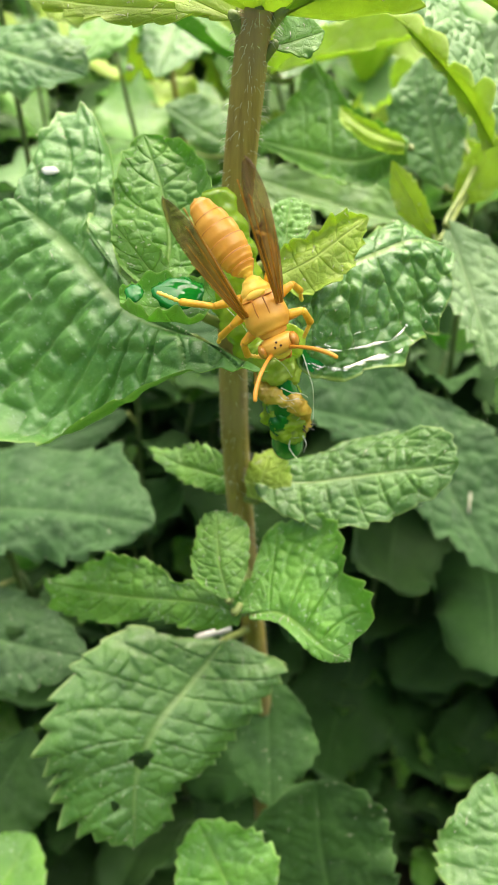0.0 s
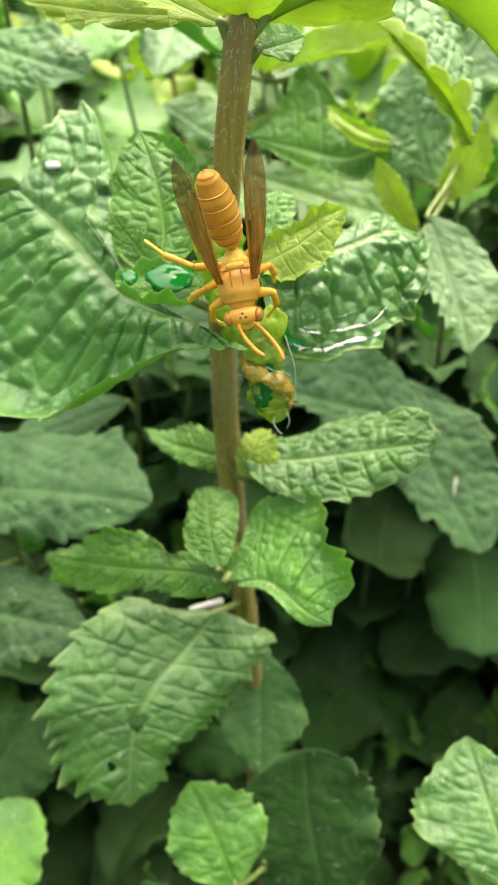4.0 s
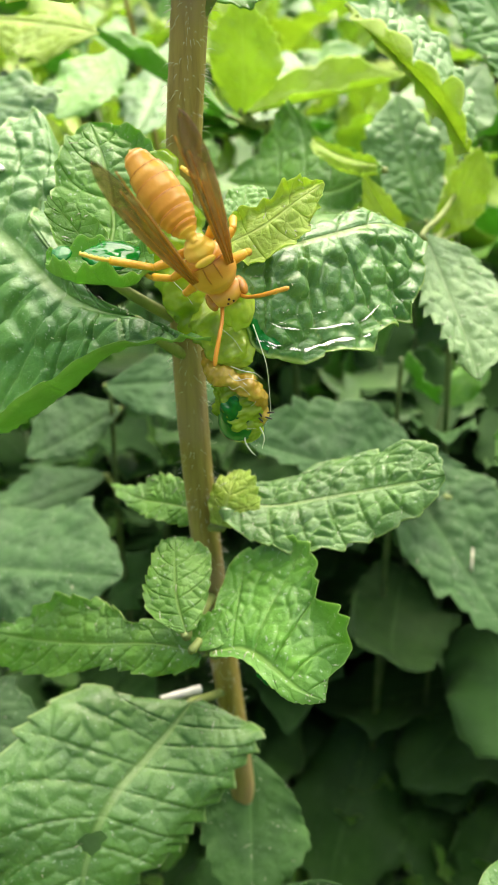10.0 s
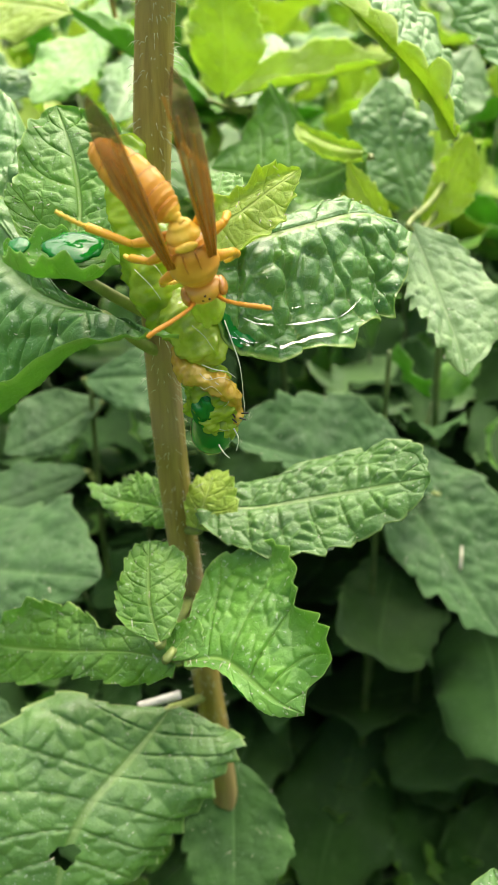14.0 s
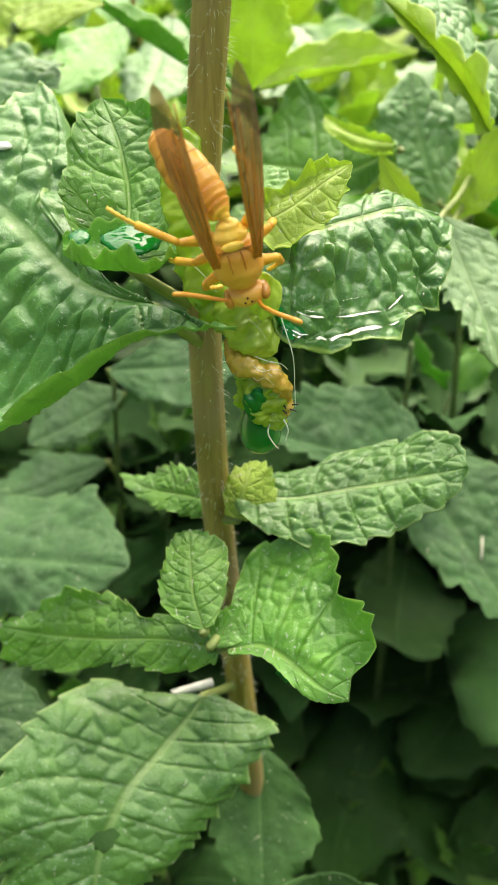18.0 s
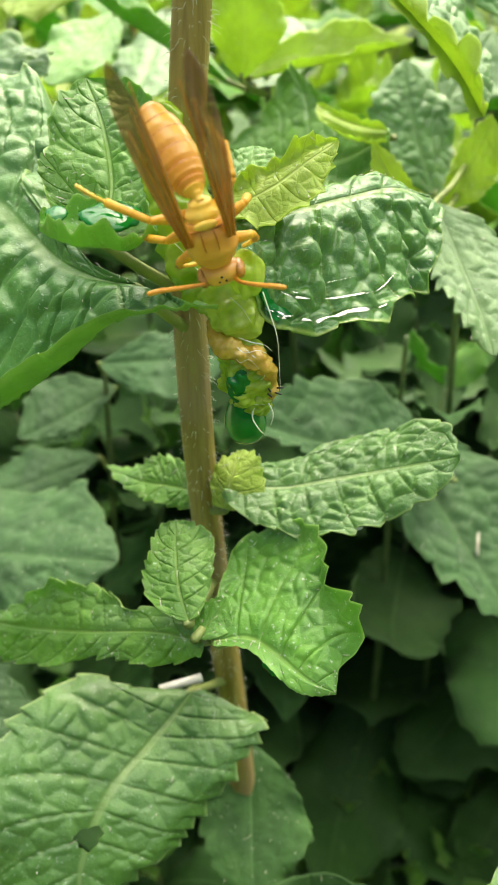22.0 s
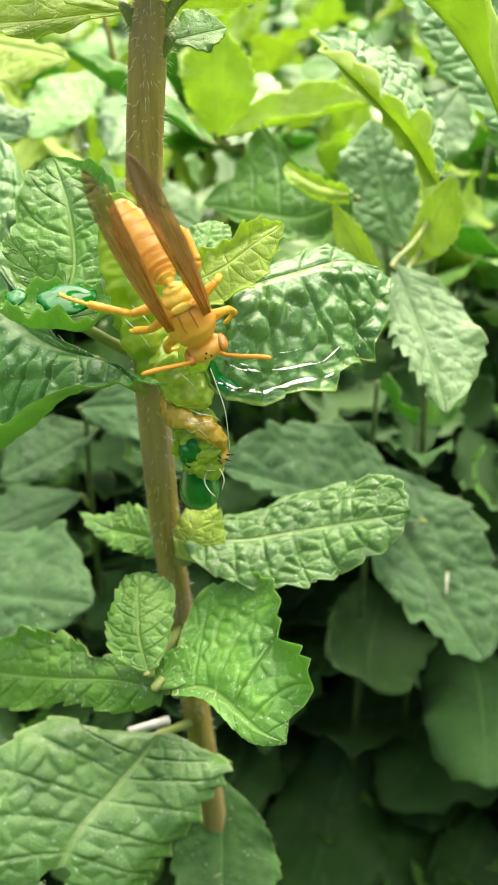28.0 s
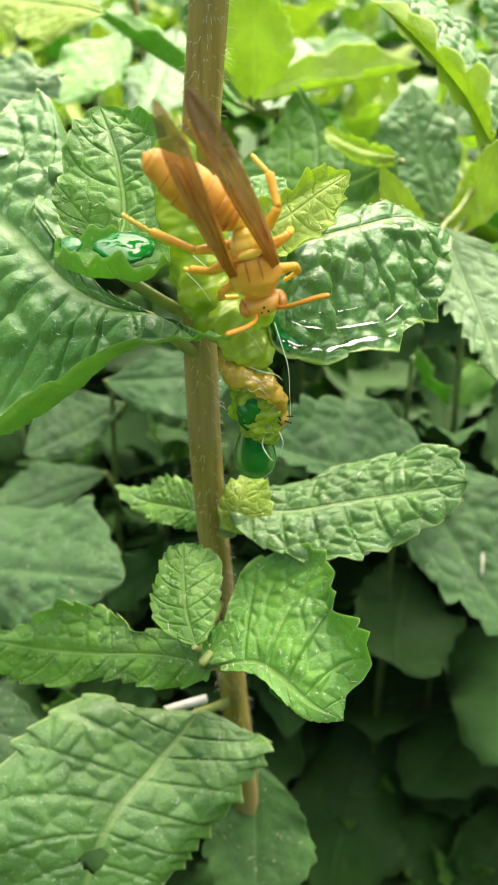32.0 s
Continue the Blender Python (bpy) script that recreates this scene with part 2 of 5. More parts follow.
def smooth_line(points, n):
    """A Catmull-Rom line through a few points, n samples."""
    P = np.array(points, float)
    Q = np.vstack([2 * P[0] - P[1], P, 2 * P[-1] - P[-2]])
    s = np.linspace(0, len(P) - 1 - 1e-9, n)
    i = s.astype(int)
    t = (s - i)[:, None]
    a, b, c, d = Q[i], Q[i + 1], Q[i + 2], Q[i + 3]
    return 0.5 * (2 * b + (c - a) * t + (2 * a - 5 * b + 4 * c - d) * t ** 2 + (3 * b - a - 3 * c + d) * t ** 3)


def join(*pieces):
    V, F, off = [], [], 0
    for v, f in pieces:
        V.append(np.asarray(v))
        F += [tuple(i + off for i in q) for q in f]
        off += len(v)
    return np.vstack(V), F


def blob(centre, size, seg=16, rings=10, lump=0.0, seed=1):
    """A rounded body, size = half axes, with a little unevenness."""
    th = np.linspace(0, np.pi, rings + 1)
    ph = np.linspace(0, 2 * np.pi, seg, endpoint=False)
    V = [(math.sin(a) * math.cos(b), math.sin(a) * math.sin(b), math.cos(a)) for a in th[1:-1] for b in ph]
    V = np.array([(0, 0, 1)] + V + [(0, 0, -1)])
    if lump:
        k = np.array([noise.noise(Vector(v) * 1.9 + Vector((seed, seed * 0.7, 0))) for v in V])
        V = V * (1 + lump * k)[:, None]
    F = []
    for i in range(rings - 2):
        for j in range(seg):
            a, b = 1 + i * seg + j, 1 + i * seg + (j + 1) % seg
            F.append((a, a + seg, b + seg, b))
    last = len(V) - 1
    for j in range(seg):
        F.append((0, 1 + j, 1 + (j + 1) % seg))
        F.append((last, last - seg + (j + 1) % seg, last - seg + j))
    return V * np.array(size) + np.array(centre), F


def grid_faces(nu, nv, off=0, flip=False):
    i, j = np.meshgrid(np.arange(nu), np.arange(nv), indexing="ij")
    a = (i * (nv + 1) + j + off).ravel()
    q = np.stack([a, a + nv + 1, a + nv + 2, a + 1], 1)
    return q[:, ::-1] if flip else q


def cushions(p, q, rng):
    """Irregular cells over a lattice: how far from the nearest border, and a number for each cell."""
    table = rng.rand(64, 64, 3)
    i, j = np.floor(p).astype(int), np.floor(q).astype(int)
    f1, f2, tone = np.full(p.shape, 9.0), np.full(p.shape, 9.0), np.zeros(p.shape)
    for di in (-1, 0, 1):
        for dj in (-1, 0, 1):
            c = table[(i + di) % 64, (j + dj) % 64]
            d = np.hypot(p - (i + di) - (0.04 + 0.92 * c[..., 0]), q - (j + dj) - (0.04 + 0.92 * c[..., 1]))
            near = d < f1
            f2 = np.where(near, f1, np.minimum(f2, d))
            tone = np.where(near, c[..., 2], tone)
            f1 = np.where(near, d, f1)
    e = np.clip((f2 - f1) / 0.75, 0, 1)
    return e * (2 - e), tone


def profile(values, u):
    """Half widths along a blade through evenly spaced values, rounded off at both ends."""
    L = smooth_line([(i, k, 0) for i, k in enumerate(values)], 121)[:, 1]
    w = np.interp(u, np.linspace(0, 1, 121), L)
    a, b = 1 - np.clip(u / 0.16, 0, 1), 1 - np.clip((1 - u) / 0.38, 0, 1)
    return np.maximum(w, 0.02) * np.sqrt(1 - a * a) * (1 - b * b) ** 0.62


def leaf_mesh(length, wl, wr, cup=0.0, arch=0.0, wave=1.0, quilt=1.0, teeth=11, seed=0, peak=0.45, blunt=0.8, big=1.0, holes=(), nu=40, nv=24, pl=None, pr=None):
    """A mint blade along +x, its left half wl and its right half wr wide; quilted between the veins, with a toothed margin."""
    rng = np.random.RandomState(seed)
    u = np.linspace(0, 1, nu + 1)[:, None] * np.ones((1, nv + 1))
    s = np.linspace(-1, 1, nv + 1)[None, :] * np.ones((nu + 1, 1))
    v = np.sign(s) * np.abs(s) ** 0.85
    gone = np.zeros(u.shape, bool)
    for hu, hv, ru, rv in holes:
        du, dv = (u - hu) / ru, (v * 0.5 + 0.5 - hv) / rv
        ang = np.arctan2(dv, du)
        f = np.hypot(du, dv) / (1 + 0.16 * np.sin(3 * ang + hu * 20) + 0.10 * np.sin(7 * ang))
        inside = f < 1
        k = np.where(inside, 1 / np.maximum(f, 0.05), 1)
        u, v = hu + du * k * ru, 2 * (hv + dv * k * rv) - 1
        gone |= inside
    a = np.abs(v)
    left = v > 0
    e = math.log(0.5) / math.log(peak)
    prof = np.sin(np.pi * np.clip(u, 0.004, 0.996) ** e) ** blunt
    if pl is not None:
        prof = np.where(left, profile(pl, u), prof)
    if pr is not None:
        prof = np.where(left, prof, profile(pr, u))
    half = np.where(left, wl, wr)
    size = math.sqrt(max(length * (wl + wr), 0.01))
    # margin: forward-pointing teeth of uneven depth, on slow lobes
    steps = np.cumsum(rng.uniform(0.6, 1.5, 64)), np.cumsum(rng.uniform(0.6, 1.5, 64))
    pace = np.where(left, np.interp(u * teeth, np.concatenate([[0], steps[0]]), np.arange(65)), np.interp(u * teeth, np.concatenate([[0], steps[1]]), np.arange(65)))
    ph = pace + np.where(left, rng.rand(), rng.rand())
    depth = np.where(left, rng.uniform(0.25, 1.25, 80)[ph.astype(int)], rng.uniform(0.25, 1.25, 80)[ph.astype(int)])
    fr = ph - np.floor(ph)
    saw = (np.where(fr < 0.7, (fr / 0.7) ** 1.3, ((1 - fr) / 0.3) ** 0.8) - 0.55) * depth
    edge = a ** 4
    slow = np.where(left, np.sin(2 * np.pi * (u * 1.7 + rng.rand())) + 0.6 * np.sin(2 * np.pi * (u * 3.6 + rng.rand())), np.sin(2 * np.pi * (u * 1.4 + rng.rand())) + 0.6 * np.sin(2 * np.pi * (u * 4.1 + rng.rand()))) * 0.045 * big
    y = v * half * prof * (1 + slow * a) + np.sign(v) * edge * saw * 0.048 * size * big * np.minimum(prof * 1.6, 1)
    x = length * (u + 0.035 * edge * saw * big / max(teeth / 11, 0.5) * prof) + 0.10 * length * a ** 2 * (1 - u) * u
    bend = rng.uniform(-0.035, 0.035)
    y = y + bend * length * 4 * u * (1 - u) + 0.006 * size * np.sin(7 * u + 6 * rng.rand())
    # quilting: puffed cells of even size between the side veins and a fine net
    cell = 0.06 + 0.085 * size
    wx = 0.30 * np.sin(5.1 * y / size + 3 * u + rng.rand() * 6) + 0.16 * np.sin(14 * x / size + rng.rand() * 6)
    wy = 0.30 * np.sin(4.7 * x / size + rng.rand() * 6) + 0.16 * np.sin(13 * y / size + rng.rand() * 6)
    turn = rng.uniform(0.3, 1.2)
    cx, cy = x * math.cos(turn) - y * math.sin(turn), x * math.sin(turn) + y * math.cos(turn)
    net, tone = cushions(cx / cell + 40 + wx, cy / cell + 40 + wy, rng)
    fine, ftone = cushions(x / cell * 2.3 + 20 + wy, y / cell * 2.3 + 30 + wx, rng)
    phi = u * VEINS - a * SLANT * (1 - 0.25 * a) + 0.10 * wx
    side = np.clip(np.abs(np.sin(np.pi * phi)) / 0.42, 0, 1)
    side = side * (2 - side)
    ribs = np.clip(a * half * prof / (0.055 * size), 0, 1)
    puff = (0.25 + 0.75 * net) * (0.15 + 0.85 * side) * (0.6 + 0.6 * tone) + 0.12 * fine * net
    z = quilt * 0.026 * size * puff * ribs * np.clip(prof * 1.4, 0, 1) * (1 - a ** 8 * 0.75)
    z -= 0.008 * size * (1 - np.clip(a / 0.14, 0, 1))
    z += cup * (a * np.minimum(prof, 1.1)) ** 1.4 + arch * length * 4 * u * (1 - u)
    z += wave * 0.05 * size * a ** 3 * prof * np.where(left, np.sin(2 * np.pi * (u * 2.3 + rng.rand())), np.sin(2 * np.pi * (u * 2.0 + rng.rand())))
    z += wave * 0.022 * size * a ** 4 * prof * np.sin(2 * np.pi * (u * 5.3 + 0.4 * left))
    z += wave * 0.03 * size * np.sin(2 * np.pi * (u * 0.8 + rng.rand())) * u
    top = np.stack([x, y, z], -1).reshape(-1, 3)
    uv = np.stack([u, v * 0.5 + 0.5], -1).reshape(-1, 2)
    n = (nu + 1) * (nv + 1)
    q = grid_faces(nu, nv)
    thick = 0.016 + 0.05 * np.clip(1 - a / 0.09, 0, 1) * (1 - 0.8 * u) * min(size / 2.0, 1)
    low = top.copy()
    low[:, 2] -= thick.ravel()
    if len(holes):
        q = q[~gone.ravel()[q].all(1)]
    rim = []
    for j in range(nv):
        rim += [(j, j + 1, j + 1 + n, j + n), (nu * (nv + 1) + j + 1, nu * (nv + 1) + j, nu * (nv + 1) + j + n, nu * (nv + 1) + j + 1 + n)]
    for i in range(nu):
        p0, p1 = i * (nv + 1), (i + 1) * (nv + 1)
        rim += [(p1, p0, p0 + n, p1 + n), (p0 + nv, p1 + nv, p1 + nv + n, p0 + nv + n)]
    faces = np.vstack([q, q[:, ::-1] + n, np.array(rim)])
    rib = np.clip(np.maximum(0.6 * (1 - net) ** 3, 0.95 * (1 - side) ** 2 * (a < 0.93)), 0, 1).ravel()
    return np.vstack([top, low]), faces, np.vstack([uv, uv]), np.concatenate([rib, rib])


def axes(x, z, origin):
    """A pose from a direction, a normal and an origin in centimetres."""
    x = Vector(x).normalized()
    z = Vector(z)
    z = (z - x * z.dot(x)).normalized()
    y = z.cross(x)
    m = Matrix((x, y, z)).transposed().to_4x4()
    m.translation = Vector(origin) * CM
    return m


# ---- the ground ----
gv, gf = [], []
for i in range(61):
    for j in range(61):
        x, y = ((i / 30 - 1) ** 3) * 40000 + (i - 30) * 1.2, ((j / 30 - 1) ** 3) * 40000 + (j - 30) * 1.2
        far = math.hypot(x, y)
        gv.append((x, y + 10, 0.9 * noise.noise(Vector((x * 0.3, y * 0.3, 0))) if far < 300 else 0.0))
ground = new("ground", mesh_from("ground", gv, grid_faces(60, 60), soil_skin))
tagged(ground, "dark damp garden soil under the mint plants", "ground", kind="structure")

# ---- mint plants ----
STEMS = {}


def plant(line, radius, label, group="mint plants", skin_of=None):
    """A plant at the ground: an upright, faintly square stem through the given points."""
    ob = new("mint_plant")
    ob.location = Vector((line[0][0], line[0][1], 0)) * CM
    tagged(ob, label, "plant", group)
    P = smooth_line(line, 60)
    ang = np.linspace(0, 2 * np.pi, 20, endpoint=False)
    V, F = tube(P, np.linspace(radius[0], radius[1], 60), 20, up=(0, 1, 0.02))
    # square section with soft corners
    c = np.repeat(P, 20, axis=0)
    sq = np.tile(1 + 0.07 * np.cos(4 * (ang + 0.5)), 60)[:, None]
    V = c + (V - c) * sq - np.array([line[0][0], line[0][1], 0])
    stem = part("stem", mesh_from("stem", V, F, skin_of or green_stem), ob)
    STEMS[ob.name] = (P, np.linspace(radius[0], radius[1], 60), stem)
    return ob


SEED, SHAPES = [10], {}

def stalk(owner, base, x):
    """The leaf stalk from the stem to the foot of a blade."""
    P, rad, stem = STEMS[owner.name]
    b, x = np.array(base), np.array(x) / np.linalg.norm(x)
    i = int(np.argmin(np.linalg.norm(P - (b - np.array([0, 0, 0.25])), axis=1)))
    d = np.linalg.norm(P[i] - b)
    if d > 0.05:
        o = np.array(owner.location) / CM
        ins = b + x * 0.12 * min(d, 1)
        i = max(0, i - int(1.5 * min(d, 2.0)))
        mid = (P[i] + b) / 2 + np.array([0, 0, -0.04 * d])
        L = smooth_line([P[i] - o, mid - o, b - o, ins - o], 14)
        pv, pf = tube(L, np.linspace(0.062, 0.04, 14) * (1 if owner.name == "mint_plant" else 0.75), 8)
        part("petiole", mesh_from("petiole", pv, pf, stalk_skin), owner)



def leaf(owner, mat, base, x, z, length, wl, wr, cup, hero=0, peak=0.45, arch=0.0, blunt=0.8, quilt=1.0, teeth=11, big=1.0, hole=0, wave=1.0, petiole=True, label="", pl=None, pr=None):
    SEED[0] += 1
    nu, nv = ((104, 72) if owner is main else (72, 50)) if hero else (44, 30)
    holes = {0: (), 1: ((0.62, 0.42, 0.050, 0.055), (0.8, 0.2, 0.02, 0.03)), 2: ((0.62, 0.6, 0.05, 0.07), (0.45, 0.3, 0.03, 0.04))}[hole]
    V, F, uv, rib = leaf_mesh(length, wl, wr, cup, arch, wave, quilt, teeth, SEED[0], peak, blunt, big, holes, nu, nv, pl, pr)
    me = mesh_from("leaf", V, F, mat, uv, rib=rib)
    m = axes(x, z, base)
    m.translation -= owner.location
    ob = part("leaf", me, owner, label, m)
    if petiole:
        stalk(owner, base, x)
    return ob


def veined(values, u):
    """Side veins (reach, angle from the midrib, rise) at even steps from base to tip, as offsets at u."""
    c = [(r * math.cos(radians(a)), r * math.sin(radians(a)), h) for r, a, h in values]
    L = smooth_line(c, 161)
    return np.stack([np.interp(u, np.linspace(0, 1, 161), L[:, k]) for k in range(3)], -1)


def blade_mesh(mid, normal, left, right, dip=(0.0, 0.0), hem=(0.0, 0.0), teeth=11, quilt=1.0, big=1.0, wave=1.0, veins=7, holes=(), seed=0, nu=170, nv=120, lift=0.0, band=None):
    """A mint blade on a bent midrib; each half reaches out along its side veins, sags by dip and turns up by hem at its margin."""
    rng = np.random.RandomState(seed)
    M = np.array(mid, float) - np.array(mid[0])
    length = np.linalg.norm(M[-1])
    ex = M[-1] / length
    ez = np.array(normal) - ex * np.dot(normal, ex)
    ez /= np.linalg.norm(ez)
    W = np.stack([ex, np.cross(ez, ex), ez])
    u = np.linspace(0, 1, nu + 1)[:, None] * np.ones((1, nv + 1))
    s = np.linspace(-1, 1, nv + 1)[None, :] * np.ones((nu + 1, 1))
    v = np.sign(s) * np.abs(s) ** 0.88
    gone = np.zeros(u.shape, bool)
    for hu, hv, ru, rv in holes:
        du, dv = (u - hu) / ru, (v * 0.5 + 0.5 - hv) / rv
        ang = np.arctan2(dv, du)
        f = np.hypot(du, dv) / (1 + 0.16 * np.sin(3 * ang + hu * 20) + 0.10 * np.sin(7 * ang))
        inside = f < 1
        k = np.where(inside, 1 / np.maximum(f, 0.05), 1)
        u, v = hu + du * k * ru, 2 * (hv + dv * k * rv) - 1
        gone |= inside
    a, lf = np.abs(v), v > 0
    L = smooth_line(M @ W.T, 161)
    rib_line = np.stack([np.interp(u, np.linspace(0, 1, 161), L[:, k]) for k in range(3)], -1)
    ol, orr = veined(left, u), veined(right, u)
    orr[..., 1] *= -1
    out = np.where(lf[..., None], ol, orr)
    reach = np.hypot(out[..., 0], out[..., 1])
    wide = max(reach.max(), 0.05)
    size = math.sqrt(length * wide * 2)
    full = np.clip(reach / (0.5 * wide), 0, 1)
    # margin: forward-pointing teeth of uneven depth
    steps = [np.concatenate([[0], np.cumsum(rng.uniform(0.6, 1.5, 90))]) for _ in (0, 1)]
    pace = np.where(lf, np.interp(u * teeth, steps[0], np.arange(91)), np.interp(u * teeth, steps[1], np.arange(91)))
    ph = pace + np.where(lf, rng.rand(), rng.rand())
    depth = np.where(lf, rng.uniform(0.3, 1.3, 100)[ph.astype(int)], rng.uniform(0.3, 1.3, 100)[ph.astype(int)])
    fr = ph - np.floor(ph)
    saw = (np.where(fr < 0.68, (fr / 0.68) ** 1.25, ((1 - fr) / 0.32) ** 0.8) - 0.5) * depth
    edge = a ** 5
    unit = out[..., :2] / (reach[..., None] + 1e-4)
    P = rib_line.copy()
    curve = a + 0.12 * np.sin(np.pi * a)
    P[..., 0] += out[..., 0] * (a + 0.10 * a * (1 - a) * 2 * np.sign(-out[..., 0])) + edge * saw * big * full * (0.05 * size * unit[..., 0] + 0.03 * length)
    P[..., 1] += out[..., 1] * np.minimum(curve, 1.0) + edge * saw * big * full * 0.05 * size * unit[..., 1]
    x, y = P[..., 0], P[..., 1]
    cell = 0.05 + 0.066 * size
    wx = 0.30 * np.sin(5.1 * y / size + 3 * u + rng.rand() * 6) + 0.16 * np.sin(14 * x / size + rng.rand() * 6)
    wy = 0.30 * np.sin(4.7 * x / size + rng.rand() * 6) + 0.16 * np.sin(13 * y / size + rng.rand() * 6)
    turn = rng.uniform(0.3, 1.2)
    cx, cy = x * math.cos(turn) - y * math.sin(turn), x * math.sin(turn) + y * math.cos(turn)
    net, tone = cushions(cx / cell + 40 + wx, cy / cell + 40 + wy, rng)
    fine, ftone = cushions(x / cell * 2.5 + 20 + wy, y / cell * 2.5 + 30 + wx, rng)
    phi = u * veins - a * 0.55 + 0.10 * wx
    side = np.clip(np.abs(np.sin(np.pi * phi)) / 0.40, 0, 1)
    side = side * (2 - side)
    ribs = np.clip(a * reach / (0.055 * size), 0, 1)
    puff = (0.2 + 0.8 * net) * (0.15 + 0.85 * side) * (0.35 + 0.95 * tone) + 0.16 * fine * net
    P[..., 2] += quilt * size * (0.019 * puff + 0.009 * (side - 0.6) * np.clip(1.2 - a, 0, 1)) * ribs * full * (1 - a ** 8 * 0.7) - 0.008 * size * (1 - np.clip(a / 0.14, 0, 1))
    P[..., 2] += out[..., 2] * a - np.where(lf, dip[0], dip[1]) * np.sin(np.pi * a ** 1.5) * full * np.clip(u * 4.0, 0.1, 1) + np.where(lf, hem[0], hem[1]) * np.clip((a - 0.8) / 0.2, 0, 1) ** 2 * full
    P[..., 2] += wave * size * full * (0.022 * a ** 3 * np.sin(2 * np.pi * (u * 2.6 + lf * 0.3 + rng.rand())) + 0.016 * a ** 4 * np.sin(2 * np.pi * (u * 6.3 + 0.4 * lf + rng.rand())))
    P[..., 2] += lift
    top = P.reshape(-1, 3)
    uv = np.stack([u, v * 0.5 + 0.5], -1).reshape(-1, 2)
    n = (nu + 1) * (nv + 1)
    q = grid_faces(nu, nv)
    pose_of = axes(ex, ez, mid[0])
    if band is not None:
        keep = band(u, v).ravel()
        return top, q[keep[q].all(1)], uv, net.ravel() * 0, pose_of, 0
    low = top.copy()
    low[:, 2] -= (0.014 + 0.05 * np.clip(1 - a / 0.08, 0, 1) * (1 - 0.8 * u) * min(size / 2.0, 1)).ravel()
    q = q[~gone.ravel()[q].all(1)]
    rim = []
    for j in range(nv):
        rim += [(j, j + 1, j + 1 + n, j + n), (nu * (nv + 1) + j + 1, nu * (nv + 1) + j, nu * (nv + 1) + j + n, nu * (nv + 1) + j + 1 + n)]
    for i in range(nu):
        p0, p1 = i * (nv + 1), (i + 1) * (nv + 1)
        rim += [(p1, p0, p0 + n, p1 + n), (p0 + nv, p1 + nv, p1 + nv + n, p0 + nv + n)]
    faces = np.vstack([q, q[:, ::-1] + n, np.array(rim)])
    rib = np.clip(np.maximum(0.6 * (1 - net) ** 3, 0.95 * (1 - side) ** 2 * (a < 0.93)), 0, 1).ravel()
    return np.vstack([top, low]), faces, np.vstack([uv, uv]), np.concatenate([rib, rib]), pose_of, len(q)


def blade(owner, mat, mid, normal, left, right, petiole=True, label="", **shape):
    """One leaf of a plant, on its stalk; its underside is paler than its face."""
    SEED[0] += 1
    V, F, uv, rib, m, top_faces = blade_mesh(mid, normal, left, right, seed=SEED[0], **shape)
    me = mesh_from("leaf", V, F, mat, uv, rib=rib)
    me.materials.append(UNDER[mat.name])
    slot = np.zeros(len(F), dtype=np.int32)
    slot[top_faces:] = 1
    me.polygons.foreach_set("material_index", slot)
    m.translation -= owner.location
    ob = part("leaf", me, owner, label, m)
    SHAPES[ob.name] = dict(mid=mid, normal=normal, left=left, right=right, seed=SEED[0], **shape)
    if petiole:
        stalk(owner, np.array(mid[0]) - 0.09 * np.array(normal), np.array(mid[1]) - np.array(mid[0]))
    return ob


stalk_skin = skin("leaf_stalk", (0.16, 0.22, 0.05), (0.30, 0.36, 0.10), 0.45, 300.0, through_light=0.15)
main = plant([(0.6, 6.0, -0.3), (0.4, 6.35, 5.0), (0.24, 6.63, 10.0), (0.20, 6.76, 12.0), (0.07, 6.86, 14.0), (-0.08, 6.93, 16.0), (-0.17, 7.0, 18.0), (-0.16, 7.08, 20.0), (-0.09, 7.13, 21.0), (0.02, 7.19, 22.0), (0.08, 7.22, 22.35)], (0.178, 0.148),
             "mint plant with a hairy brown-green stem and quilted leaves", "", stem_skin)
b1 = plant([(5.0, 14.0, -0.3), (4.6, 13.2, 9.0), (4.0, 12.6, 15.0), (3.7, 12.2, 18.2), (3.6, 11.9, 19.8)], (0.09, 0.04), "mint plant with deeply veined leaves paled for skylight and haze")
b2 = plant([(2.0, 16.5, -0.3), (1.6, 15.8, 9.0), (1.25, 14.9, 15.0), (0.75, 13.6, 19.2), (0.65, 13.2, 21.2)], (0.09, 0.04), "mint plant with bright yellow-green young leaves")
b3 = plant([(-4.6, 15.5, -0.3), (-4.4, 15.0, 9.0), (-4.2, 14.6, 16.0), (-4.0, 14.0, 21.5)], (0.09, 0.04), "mint plant with a large glossy leaf")
b4 = plant([(-0.6, 19.5, -0.3), (-0.9, 19.0, 9.0), (-1.3, 18.4, 15.0), (-1.9, 17.8, 20.5), (-2.1, 17.5, 22.0)], (0.09, 0.04), "mint plant with round pale leaves and a brown stem", "mint plants", stem_skin)
b5 = plant([(-4.6, 9.5, -0.3), (-4.5, 9.4, 6.0), (-4.4, 9.3, 12.0), (-4.3, 9.2, 15.5)], (0.09, 0.04), "low mint plant with dull dusty leaves")
b6 = plant([(3.4, 12.5, -0.3), (3.2, 12.2, 6.0), (3.0, 11.9, 12.0), (2.9, 11.7, 16.5)], (0.09, 0.04), "low mint plant with dull dusty leaves")
b9 = plant([(-2.6, 12.6, -0.3), (-2.5, 12.4, 6.0), (-2.35, 12.1, 12.0), (-2.05, 11.7, 15.9)], (0.09, 0.04), "mint plant with dull dusty leaves in the middle of the bed")
